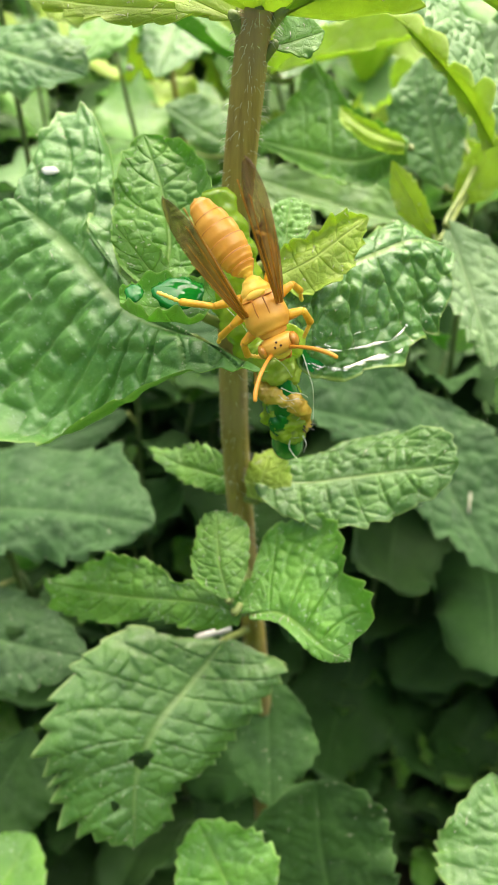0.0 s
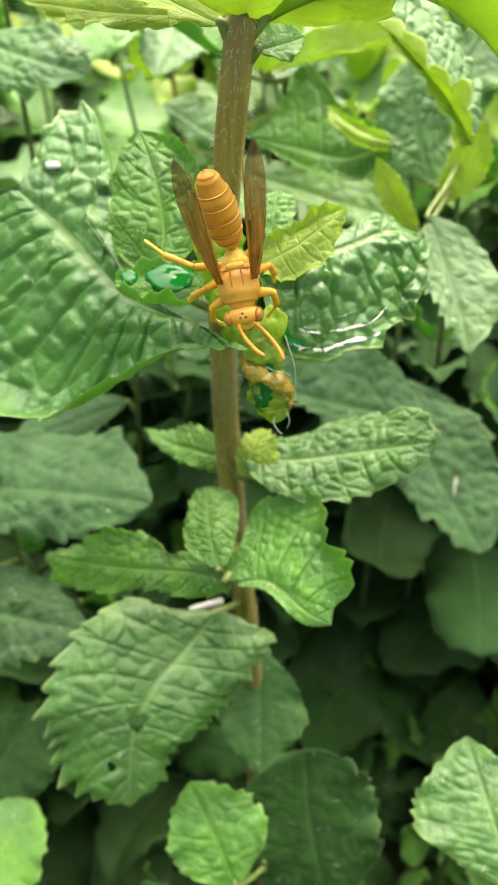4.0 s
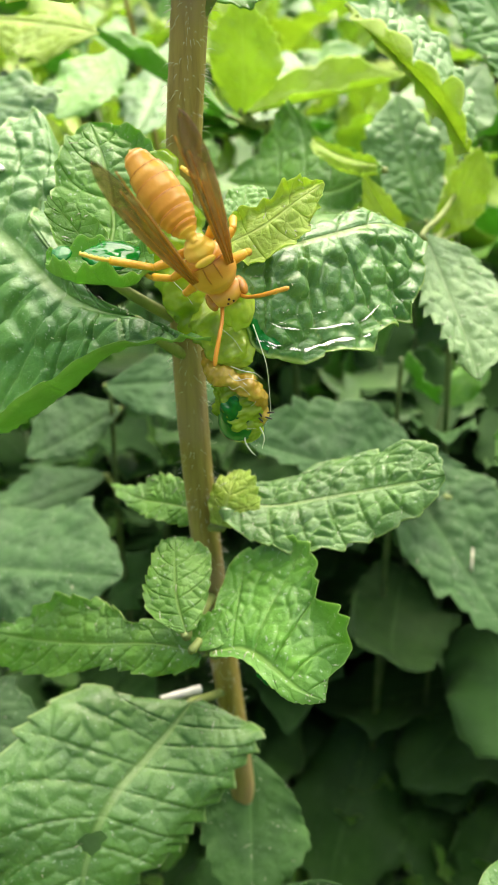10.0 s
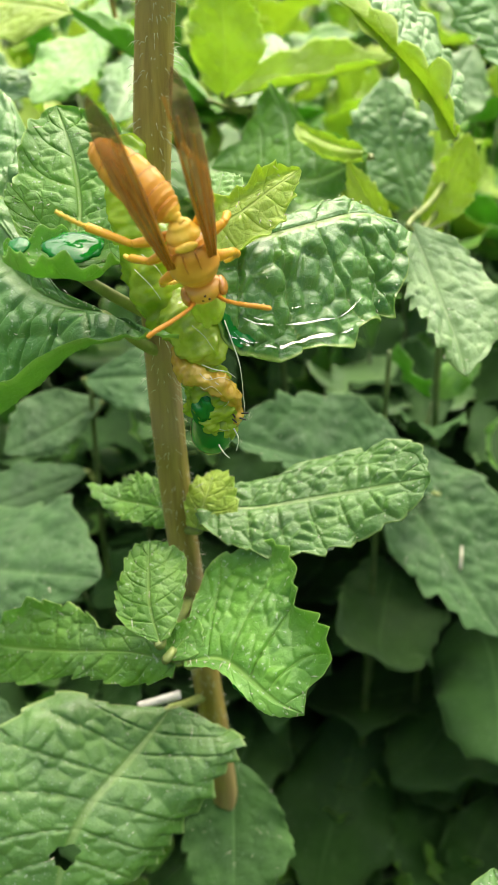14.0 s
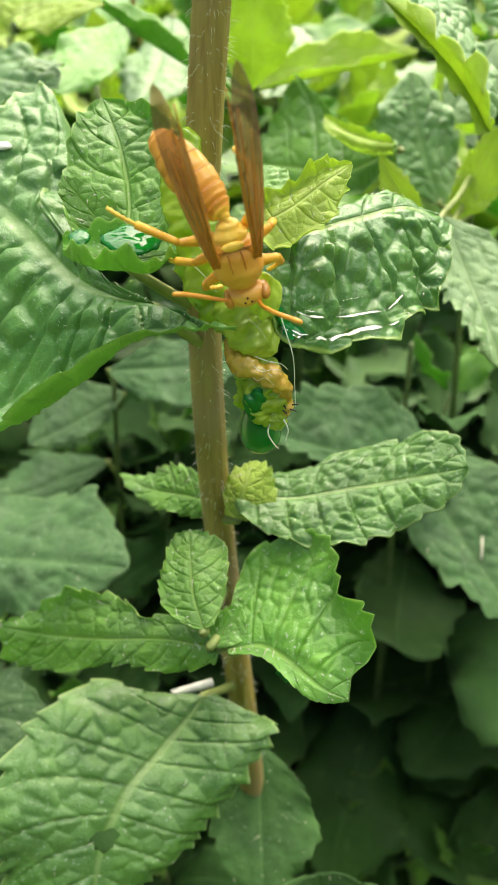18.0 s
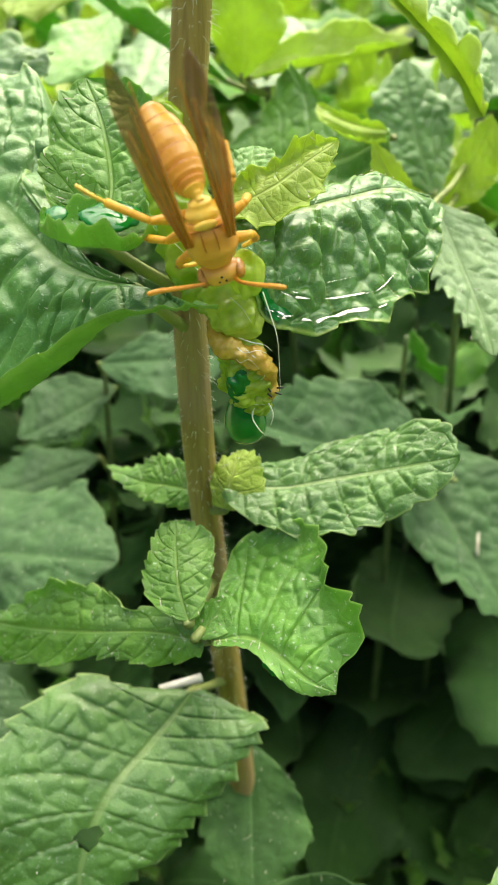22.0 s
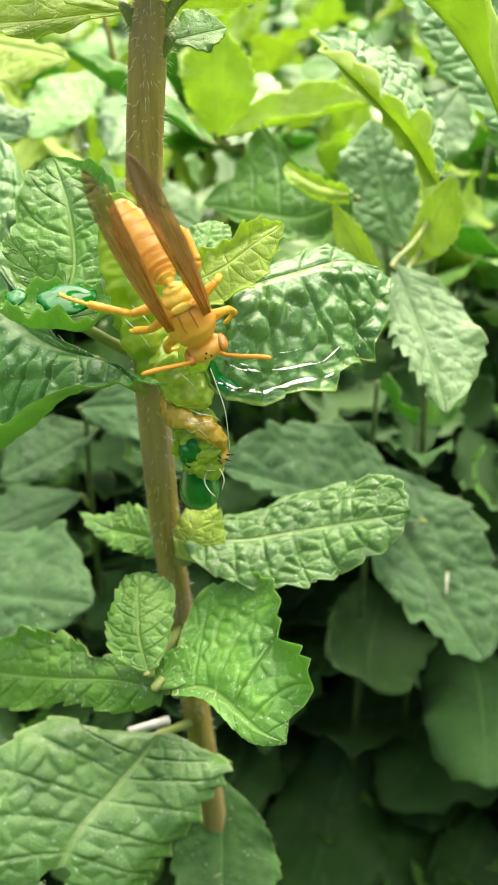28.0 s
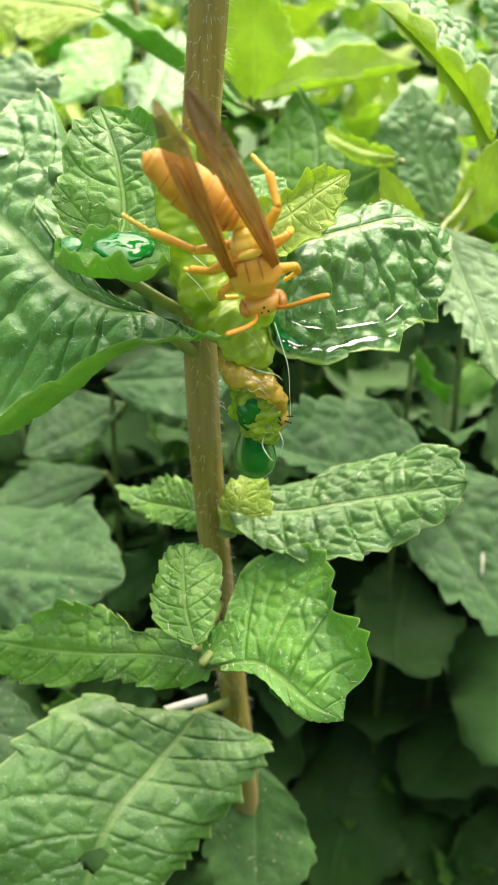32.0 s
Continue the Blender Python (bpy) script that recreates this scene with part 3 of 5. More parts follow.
b10 = plant([(4.6, 12.6, -0.3), (4.5, 12.4, 3.0), (4.4, 12.2, 6.0), (4.2, 12.0, 9.0)], (0.09, 0.04), "low mint plant deep in the shade of the bed")
b7 = plant([(0.6, 4.6, -0.3), (0.6, 4.5, 4.0), (0.5, 4.4, 8.0), (0.4, 4.3, 10.5)], (0.09, 0.04), "short mint plant with broad leaves darkened for shade")
b11 = plant([(-5.2, 5.4, -0.3), (-5.1, 5.3, 4.0), (-4.9, 5.0, 8.0), (-4.6, 4.5, 10.1)], (0.09, 0.04), "short mint plant with fresh broad leaves")
b8 = plant([(4.6, 6.2, -0.3), (4.5, 6.0, 4.0), (4.3, 5.8, 9.0), (4.2, 5.7, 11.5)], (0.09, 0.04), "short mint plant with broad fresh leaves")
blade(main, mature, [(-0.54, 6.30, 19.72), (-0.93, 6.55, 19.69), (-1.38, 7.00, 19.72), (-1.99, 7.65, 20.00), (-2.57, 8.10, 20.30)], (-0.22, -0.51, 0.83),
      [(1.02, -174, 0.22), (0.72, 164, 0.40), (0.85, 126, 0.23), (1.37, 103, -0.11), (1.89, 91, -0.18), (2.11, 75, -0.13), (2.06, 61, 0.12), (1.62, 46, 0.29), (0.62, 31, 0.12)],
      [(0.08, -1, -0.00), (0.28, 3, 0.01), (0.66, 16, -0.07), (1.05, 18, -0.03), (1.33, 35, -0.12), (1.54, 51, -0.15), (1.77, 52, -0.11), (1.16, 48, -0.05), (0.24, 59, -0.00)], dip=(0.34, 0.0), hem=(0.12, 0.0), teeth=16, quilt=1.4, big=0.8, veins=9)
blade(main, fresh, [(-0.30, 6.08, 20.24), (-0.75, 6.02, 20.20), (-1.14, 5.95, 20.34)], (0.10, -0.10, 0.98),
      [(0.10, 84, 0.05), (0.34, 96, 0.20), (0.36, 84, 0.27), (0.30, 82, 0.22), (0.08, 90, 0.06)],
      [(0.08, 84, 0.08), (0.22, 110, 0.16), (0.26, 89, 0.20), (0.20, 71, 0.14), (0.06, 87, 0.05)], dip=(0.10, 0.08), teeth=5, quilt=0.25, big=0.5, wave=2.5, veins=3, petiole=False)
blade(main, fresh, [(-0.89, 6.70, 20.01), (-0.79, 7.10, 20.24), (-0.89, 7.60, 20.63), (-1.10, 8.15, 20.97)], (-0.11, -0.56, 0.82),
      [(0.04, 90, 0.03), (0.28, 107, 0.12), (0.48, 92, 0.19), (0.53, 79, 0.21), (0.53, 71, 0.20), (0.45, 59, 0.19), (0.36, 57, 0.15), (0.21, 52, 0.07), (0.00, 90, -0.00)],
      [(0.06, 96, -0.01), (0.27, 116, 0.09), (0.37, 112, 0.15), (0.44, 99, 0.20), (0.51, 83, 0.19), (0.50, 76, 0.17), (0.42, 71, 0.10), (0.28, 61, 0.02), (0.00, 90, -0.00)], dip=(0.05, 0.08), teeth=12, quilt=1.1, big=0.45, veins=6)
blade(main, fresh, [(-0.84, 6.50, 20.15), (-1.01, 6.62, 20.36), (-1.27, 6.80, 20.64)], (0.01, -0.85, 0.53),
      [(0.04, 90, 0.01), (0.17, 57, 0.03), (0.23, 41, 0.03), (0.17, 35, 0.01), (0.00, 90, -0.00)],
      [(0.08, 84, 0.03), (0.20, 88, 0.03), (0.19, 72, 0.03), (0.13, 43, -0.00), (0.00, 90, -0.00)], teeth=8, quilt=0.8, big=0.5, veins=4, petiole=False)
wet_leaf = blade(main, soaked, [(0.25, 6.30, 20.21), (0.78, 6.70, 20.19), (1.29, 7.15, 20.16), (1.73, 7.50, 20.12), (2.08, 7.62, 19.99)], (0.47, -0.53, 0.71),
      [(0.02, 90, 0.02), (0.14, 111, -0.01), (0.17, 103, -0.04), (0.18, 88, -0.11), (0.22, 72, -0.15), (0.31, 61, -0.20), (0.28, 57, -0.22), (0.16, 52, -0.18), (0.03, 90, -0.01)],
      [(0.04, 133, 0.02), (0.62, 129, -0.06), (1.01, 121, -0.17), (1.18, 116, -0.15), (1.15, 99, -0.10), (1.00, 95, -0.05), (0.97, 98, -0.04), (0.56, 92, 0.02), (0.17, 49, 0.01)], dip=(0.0, 0.05), teeth=9, quilt=1.8, big=1.0, veins=6)
blade(main, young, [(0.25, 6.40, 20.30), (0.58, 6.50, 20.43), (0.87, 6.65, 20.59), (1.11, 6.80, 20.70)], (-0.15, -0.53, 0.84),
      [(0.10, 81, 0.00), (0.25, 99, 0.02), (0.23, 96, 0.0), (0.20, 66, 0.02), (0.01, 90, 0.01)],
      [(0.15, 107, 0.02), (0.30, 115, -0.02), (0.33, 95, 0.00), (0.18, 86, -0.02), (0.01, 90, -0.01)], dip=(0.08, 0.05), teeth=7, quilt=0.8, big=1.4, wave=2.0, veins=5, petiole=False)
leaf(main, fresh, (0.37, 7.15, 20.13), (0.098, 0.908, 0.407), (-0.000, -0.409, 0.913), 0.74, 0.19, 0.24, 0.06, peak=0.5, quilt=2.2, blunt=0.5)
blade(main, mature, [(0.01, 6.85, 17.32), (0.61, 6.75, 17.27), (1.22, 6.70, 17.41), (1.82, 6.65, 17.57), (2.44, 6.60, 17.75)], (-0.19, -0.22, 0.95),
      [(0.10, 75, -0.02), (0.31, 88, -0.02), (0.45, 83, -0.09), (0.61, 73, -0.14), (0.73, 66, -0.11), (0.75, 62, -0.06), (0.66, 58, 0.05), (0.43, 51, 0.09), (0.00, 90, 0.02)],
      [(0.06, 93, -0.04), (0.34, 109, -0.02), (0.52, 99, 0.05), (0.64, 92, 0.02), (0.68, 85, -0.06), (0.61, 88, -0.08), (0.44, 80, -0.12), (0.28, 63, -0.15), (0.01, 90, -0.04)], dip=(0.0, 0.0), teeth=12, quilt=1.3, big=0.6, veins=8)
blade(main, fresh, [(-0.17, 7.10, 16.94), (-0.55, 7.40, 16.81), (-1.01, 7.80, 16.60), (-1.44, 8.20, 16.54)], (-0.57, -0.41, 0.71),
      [(0.17, 99, -0.08), (0.23, 91, 0.02), (0.21, 82, 0.06), (0.15, 38, 0.03), (0.00, 90, 0.00)],
      [(0.19, 67, 0.02), (0.35, 64, 0.05), (0.35, 64, -0.02), (0.18, 49, -0.08), (0.00, 90, 0.00)], teeth=9, veins=5)
blade(main, young, [(0.08, 6.60, 17.12), (0.18, 6.80, 17.37), (0.29, 7.10, 17.51)], (-0.16, -0.56, 0.81),
      [(0.12, 88, -0.01), (0.24, 65, -0.00), (0.25, 55, -0.04), (0.15, 43, -0.07), (0.00, 90, -0.00)],
      [(0.12, 91, 0.01), (0.37, 79, -0.06), (0.32, 58, -0.04), (0.22, 46, -0.00), (0.00, 90, -0.00)], teeth=7, quilt=0.8, veins=4, big=1.0)
blade(main, fresh, [(-0.22, 5.40, 16.75), (-0.33, 5.70, 16.92), (-0.37, 6.05, 17.03), (-0.39, 6.40, 17.14)], (0.04, -0.36, 0.93),
      [(0.10, 77, 0.01), (0.29, 87, 0.03), (0.35, 71, 0.01), (0.30, 63, 0.01), (0.29, 47, -0.01), (0.20, 41, -0.03), (0.00, 90, -0.00)],
      [(0.10, 83, 0.07), (0.31, 71, 0.03), (0.41, 68, 0.04), (0.44, 61, -0.05), (0.26, 56, 0.01), (0.00, 90, -0.00)], dip=(0.04, 0.04), teeth=10, quilt=1.1, big=0.6, veins=6)
blade(main, fresh, [(0.01, 5.30, 16.59), (0.34, 5.25, 16.66), (0.61, 5.00, 16.68), (0.84, 4.80, 16.64), (1.10, 4.72, 16.56)], (-0.23, -0.46, 0.86),
      [(0.13, 112, 0.03), (0.61, 127, -0.15), (0.98, 123, -0.24), (1.17, 114, -0.24), (1.30, 98, -0.08), (1.15, 91, 0.05), (0.85, 88, 0.08), (0.78, 68, 0.18), (0.53, 57, 0.07), (0.22, 70, 0.04), (0.00, 90, -0.00)],
      [(0.05, 63, 0.01), (0.10, 59, 0.07), (0.15, 63, 0.06), (0.17, 69, -0.03), (0.10, 74, -0.07), (0.01, 90, -0.02)], dip=(0.14, 0.0), teeth=15, quilt=1.1, big=0.9, veins=6)
blade(main, fresh, [(-0.09, 5.40, 16.46), (-0.65, 5.70, 16.28), (-1.33, 6.00, 15.95), (-2.06, 6.30, 15.69), (-2.75, 6.55, 15.58)], (-0.48, -0.68, 0.56),
      [(0.13, 83, 0.04), (0.34, 66, -0.03), (0.35, 65, -0.00), (0.35, 53, 0.02), (0.53, 49, -0.05), (0.64, 40, -0.10), (0.56, 46, -0.14), (0.04, 61, -0.02)],
      [(0.14, 54, -0.07), (0.31, 57, -0.07), (0.29, 44, -0.08), (0.38, 81, -0.12), (0.50, 100, -0.06), (0.57, 110, 0.03), (0.22, 99, -0.02), (0.03, 90, 0.02)], dip=(0.0, 0.05), teeth=14, quilt=0.9, big=0.8, veins=9)
leaf(main, fresh, (-0.17, 5.35, 16.56), (0.623, 0.595, 0.508), (-0.255, -0.460, 0.851), 0.49, 0.18, 0.21, 0.00, peak=0.5)
blade(main, mature, [(-0.35, 6.20, 14.70), (-0.78, 5.70, 14.47), (-1.22, 5.15, 14.30), (-1.47, 4.65, 13.86), (-1.53, 4.10, 13.04)], (0.17, -0.67, 0.72),
      [(0.14, 124, -0.10), (0.82, 115, -0.09), (1.28, 119, -0.07), (1.26, 115, -0.10), (1.21, 107, -0.21), (1.06, 102, -0.22), (0.98, 105, -0.26), (0.59, 101, -0.28), (0.48, 103, -0.09), (0.00, 90, -0.00)],
      [(0.10, 78, -0.14), (0.57, 98, -0.15), (1.09, 105, -0.19), (1.36, 93, -0.16), (1.41, 84, -0.23), (1.45, 62, -0.08), (1.18, 52, -0.24), (1.08, 42, -0.35), (0.60, 35, -0.20), (0.00, 90, -0.00)], dip=(-0.1, -0.1), teeth=18, quilt=0.75, big=1.2, veins=9, holes=((0.66, 0.50, 0.045, 0.05), (0.83, 0.36, 0.02, 0.03)))
leaf(main, young, (0.08, 7.16, 22.34), (0.241, -0.539, 0.807), (-0.037, -0.836, -0.547), 2.30, 1.15, 1.29, 0.19, peak=0.45, hero=1, arch=-0.05, blunt=0.6, quilt=0.5)
leaf(main, young, (0.28, 7.16, 22.34), (0.915, -0.281, -0.291), (0.234, -0.218, 0.948), 2.67, 0.62, 0.32, 0.69, peak=0.45, arch=0.28)
leaf(main, young, (-0.12, 7.14, 22.30), (-0.833, 0.470, 0.292), (-0.074, -0.619, 0.782), 2.54, 0.25, 0.58, 0.08, peak=0.45, hero=1, quilt=0.4)
leaf(main, young, (-0.05, 7.46, 22.27), (-0.841, 0.536, -0.078), (-0.442, -0.594, 0.672), 2.72, 0.16, 0.33, 0.01, peak=0.5, hero=1, quilt=0.4)
leaf(main, fresh, (0.20, 7.17, 22.07), (0.920, 0.358, 0.163), (0.117, -0.644, 0.756), 0.49, 0.24, 0.17, 0.02, peak=0.5, quilt=0.5)
blade(b1, pale, [(3.08, 9.75, 20.33), (2.69, 9.85, 20.93), (2.22, 10.00, 21.39), (1.59, 10.20, 21.82)], (0.52, -0.53, 0.68),
      [(0.18, 95, -0.00), (0.25, 101, -0.03), (0.26, 115, -0.03), (0.02, 90, -0.02)],
      [(0.32, 66, 0.04), (0.68, 90, -0.04), (0.86, 83, -0.11), (0.72, 77, -0.08), (0.01, 90, 0.01)], dip=(0.0, 0.05), teeth=10, quilt=1.5, big=0.9, veins=7, petiole=False)
blade(b1, young, [(3.01, 9.55, 20.28), (2.62, 9.60, 20.81), (2.16, 9.75, 21.26), (1.56, 10.10, 21.81)], (-0.64, -0.68, -0.36),
      [(0.08, -9, 0.16), (0.12, -18, 0.15), (0.06, 0, 0.10), (0.03, 90, 0.02)],
      [(0.20, 57, -0.06), (0.31, 70, 0.01), (0.31, 48, -0.00), (0.33, 5, -0.02), (0.01, 90, -0.01)], dip=(-0.04, -0.06), teeth=7, quilt=0.5, big=1.4, wave=4.0, veins=7, petiole=False)
leaf(b1, pale, (3.12, 11.80, 18.72), (-0.224, 0.536, 0.814), (0.103, -0.818, 0.566), 2.04, 0.72, 0.59, 0.00, peak=0.5, hero=1, quilt=1.3)
blade(b1, pale, [(4.86, 11.50, 20.03), (4.12, 11.80, 21.09), (3.35, 12.20, 22.02), (2.49, 12.60, 22.90)], (0.26, -0.81, 0.53),
      [(0.39, 72, 0.05), (0.62, 88, 0.11), (0.59, 103, 0.08), (0.04, 90, -0.02)],
      [(0.54, 77, 0.01), (0.97, 80, 0.07), (1.09, 67, 0.04), (0.98, 54, -0.03), (0.00, 90, -0.00)], teeth=12, quilt=1.2, big=0.7, veins=7, petiole=False)
leaf(b1, pale, (2.58, 9.53, 19.34), (0.200, -0.812, -0.548), (0.032, -0.553, 0.832), 2.11, 0.70, 0.36, 0.03, peak=0.5, hero=1)
leaf(b1, young, (2.56, 9.70, 18.94), (-0.560, 0.192, 0.806), (-0.074, -0.981, 0.182), 1.26, 0.22, 0.17, 0.04, peak=0.5)
leaf(b1, young, (3.12, 11.32, 18.64), (0.374, 0.061, 0.925), (-0.070, -0.993, 0.094), 1.39, 0.24, 0.45, -0.01, peak=0.5)
leaf(b1, pale, (3.38, 13.46, 19.52), (0.555, 0.557, 0.618), (-0.000, -0.743, 0.669), 1.70, 0.39, 0.64, 0.00, peak=0.5)
blade(b2, fresh, [(2.19, 10.80, 19.84), (1.59, 11.40, 19.36), (0.86, 12.00, 19.26), (0.07, 12.60, 19.23)], (-0.61, -0.52, 0.59),
      [(0.28, 106, -0.02), (0.48, 134, 0.08), (0.50, 125, 0.16), (0.28, 121, 0.04), (0.01, 90, -0.01)],
      [(0.10, 63, -0.03), (0.42, 102, 0.07), (0.82, 81, 0.12), (1.38, 75, 0.12), (0.69, 78, 0.04), (0.01, 90, 0.01)], dip=(0.15, 0.1), teeth=9, quilt=0.6, big=0.8, veins=6)
blade(b2, young, [(1.30, 11.60, 19.98), (1.73, 11.00, 19.88), (2.11, 10.60, 19.90)], (-0.38, -0.37, 0.85),
      [(0.16, 129, -0.01), (0.23, 132, 0.01), (0.12, 130, 0.02)],
      [(0.32, 29, 0.02), (0.21, 45, 0.02), (0.12, 49, -0.02)], dip=(0.1, 0.1), teeth=5, quilt=0.5, big=1.0, veins=4, petiole=False)
leaf(b2, fresh, (2.94, 12.85, 17.65), (-0.945, 0.296, 0.137), (0.020, -0.366, 0.930), 3.12, 0.54, 0.75, 0.15, peak=0.5)
leaf(b2, young, (0.30, 12.72, 20.17), (0.017, -0.098, 0.995), (0.001, -0.995, -0.098), 1.56, 0.53, 0.58, -0.06, peak=0.5)
leaf(b2, young, (0.36, 12.85, 20.18), (0.948, 0.289, 0.137), (0.024, -0.491, 0.871), 2.70, 0.43, 0.21, 0.31, peak=0.5)
leaf(b2, fresh, (0.15, 12.80, 20.12), (-0.823, 0.369, 0.433), (0.442, -0.063, 0.895), 2.78, 0.19, 0.35, 0.27, peak=0.5)
leaf(b2, mature, (0.39, 12.97, 20.00), (0.250, 0.935, 0.251), (0.110, -0.285, 0.952), 2.71, 0.50, 0.80, 0.01, peak=0.5)
leaf(b3, mature, (-5.29, 14.00, 20.42), (0.806, -0.592, -0.009), (-0.226, -0.321, 0.920), 3.69, 0.80, 0.68, -0.07, peak=0.6, hero=1, quilt=1.2)
leaf(b3, young, (-3.42, 13.25, 21.52), (0.785, -0.617, -0.052), (-0.274, -0.422, 0.864), 2.36, 0.24, 0.70, -0.07, peak=0.5)
leaf(b4, mature, (-1.20, 17.97, 20.64), (-0.161, -0.894, -0.418), (-0.013, -0.422, 0.907), 3.12, 0.89, 0.69, -0.09, peak=0.5)
leaf(b4, mature, (-0.12, 14.88, 18.11), (-0.872, 0.039, 0.488), (0.363, -0.616, 0.699), 1.68, 0.35, 0.72, -0.03, peak=0.5)
leaf(b4, fresh, (-2.00, 16.56, 20.72), (-0.378, -0.858, -0.349), (0.128, -0.422, 0.898), 2.48, 0.51, 0.76, -0.05, peak=0.5)
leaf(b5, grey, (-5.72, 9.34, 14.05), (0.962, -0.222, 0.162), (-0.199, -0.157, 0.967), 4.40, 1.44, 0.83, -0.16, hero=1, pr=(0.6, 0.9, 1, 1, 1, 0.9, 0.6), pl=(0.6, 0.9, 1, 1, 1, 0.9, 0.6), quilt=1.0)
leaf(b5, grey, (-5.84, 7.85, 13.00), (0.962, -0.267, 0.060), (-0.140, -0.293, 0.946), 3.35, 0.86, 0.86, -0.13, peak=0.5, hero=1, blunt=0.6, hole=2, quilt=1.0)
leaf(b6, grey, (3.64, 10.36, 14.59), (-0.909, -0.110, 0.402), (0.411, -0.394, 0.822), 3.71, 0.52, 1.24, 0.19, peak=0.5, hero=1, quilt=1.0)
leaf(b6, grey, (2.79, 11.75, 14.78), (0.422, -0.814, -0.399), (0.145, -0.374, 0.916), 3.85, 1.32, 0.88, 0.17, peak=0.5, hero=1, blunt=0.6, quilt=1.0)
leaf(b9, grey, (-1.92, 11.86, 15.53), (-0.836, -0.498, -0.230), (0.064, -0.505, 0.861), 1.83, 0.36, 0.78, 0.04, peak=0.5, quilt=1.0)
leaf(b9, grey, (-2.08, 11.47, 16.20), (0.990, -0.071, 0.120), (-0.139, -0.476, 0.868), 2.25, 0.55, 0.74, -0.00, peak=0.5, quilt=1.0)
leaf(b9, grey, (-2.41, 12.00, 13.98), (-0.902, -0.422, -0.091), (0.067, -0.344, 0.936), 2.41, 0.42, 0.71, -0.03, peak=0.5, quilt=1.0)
leaf(b7, dusty_or_shaded, (1.46, 4.05, 9.52), (-0.146, 0.547, 0.824), (0.036, -0.830, 0.557), 2.76, 1.30, 1.20, 0.10, peak=0.5, hero=1, blunt=0.45, quilt=0.55)
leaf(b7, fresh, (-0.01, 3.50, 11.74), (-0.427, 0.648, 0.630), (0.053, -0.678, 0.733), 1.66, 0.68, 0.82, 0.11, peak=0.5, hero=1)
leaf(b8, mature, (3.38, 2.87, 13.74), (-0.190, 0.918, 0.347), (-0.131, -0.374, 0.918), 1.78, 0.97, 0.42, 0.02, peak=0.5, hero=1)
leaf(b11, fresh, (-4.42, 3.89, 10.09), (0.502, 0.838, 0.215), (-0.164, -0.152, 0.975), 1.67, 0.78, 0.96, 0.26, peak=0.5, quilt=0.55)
leaf(b11, dusty_or_shaded, (-5.26, 5.75, 8.71), (0.456, 0.737, 0.499), (-0.064, -0.532, 0.844), 2.34, 0.58, 1.09, 0.10, peak=0.5, quilt=0.55)
leaf(b7, dusty_or_shaded, (0.28, 7.21, 12.29), (0.036, -0.879, -0.475), (0.030, -0.474, 0.880), 2.09, 0.80, 0.70, -0.04, peak=0.5, quilt=0.55)
leaf(b10, dusty_or_shaded, (2.6, 13.0, 5.2), (0.858, -0.423, -0.292), (0.151, -0.334, 0.930), 2.55, 0.86, 0.66, 0.15, peak=0.5, quilt=0.55)
leaf(b10, dusty_or_shaded, (5.1, 12.4, 4.2), (-0.880, -0.443, -0.172), (0.088, -0.508, 0.857), 2.35, 1.07, 0.67, -0.04, peak=0.5, quilt=0.55)
# ---- fine hairs on the main stem ----
P, rad, stem_ob = STEMS[main.name]
rng = np.random.RandomState(5)
pieces = []
o = np.array(main.location) / CM
for k in range(900):
    i = rng.randint(22, 59)
    a = rng.uniform(0, 2 * np.pi)
    d = np.array([math.cos(a), math.sin(a), 0])
    c = P[i] + (P[i + 1 if i < 59 else i] - P[i]) * rng.rand()
    root = c + d * rad[i] * 0.97 - o
    ln = rng.uniform(0.04, 0.09)
    tip = root + d * ln + np.array([0, 0, -ln * rng.uniform(-0.2, 0.9)])
    pieces.append(tube([root, (root + tip) / 2 + np.array([0, 0, 0.012]), tip], [0.0028, 0.0022, 0.001], 4))
hv, hf = join(*pieces)
part("hairs", mesh_from("hairs", hv, hf, hair_skin), stem_ob, "short pale bristly hairs")["kind"] = "stuff"

# ---- straw piece, chip, egg and blade-like litter ----


def litter(name, v, f, mat, at, label, category):
    ob = new(name, mesh_from(name, v, f, mat))
    ob.matrix_basis = at
    return tagged(ob, label, category)


def straw(a, b, r, mat, label, name="straw"):
    a, b = np.array(a), np.array(b)
    n = b - a
    out, inn = tube([(0, 0, 0), n * 0.5, n], r, 14, caps=False), tube([(0, 0, 0), n * 0.5, n], r * 0.72, 14, caps=False)
    v = np.vstack([out[0], inn[0]])
    k = len(out[0])
    f = out[1] + [tuple(i + k for i in q[::-1]) for q in inn[1]]
    for base in (0, 28):
        f += [(base + j, base + (j + 1) % 14, base + (j + 1) % 14 + k, base + j + k) for j in range(14)]
    return litter(name, v, f, mat, pose(*(a * CM)), label, "straw")


straw((-0.75, 6.33, 14.58), (-0.27, 6.55, 14.52), 0.055, straw_skin, "bleached hollow straw stub lying on a mint leaf")
straw((4.06, 10.1, 13.95), (3.92, 9.5, 13.75), 0.022, litter_skin, "dry grass blade stuck on a dusty leaf", "grass_blade")
litter("chip", *blob((0, 0, 0), (0.07, 0.04, 0.03), 10, 6, 0.5, 3), straw_skin, pose(0.0141, 0.0627, 0.1712), "small white chip caught on a leaf margin", "debris")
litter("egg", *blob((0, 0, 0), (0.055, 0.055, 0.06), 14, 8), egg_skin, pose(0.0291, 0.0999, 0.2052), "tiny pale yellow egg on a leaf margin", "egg")
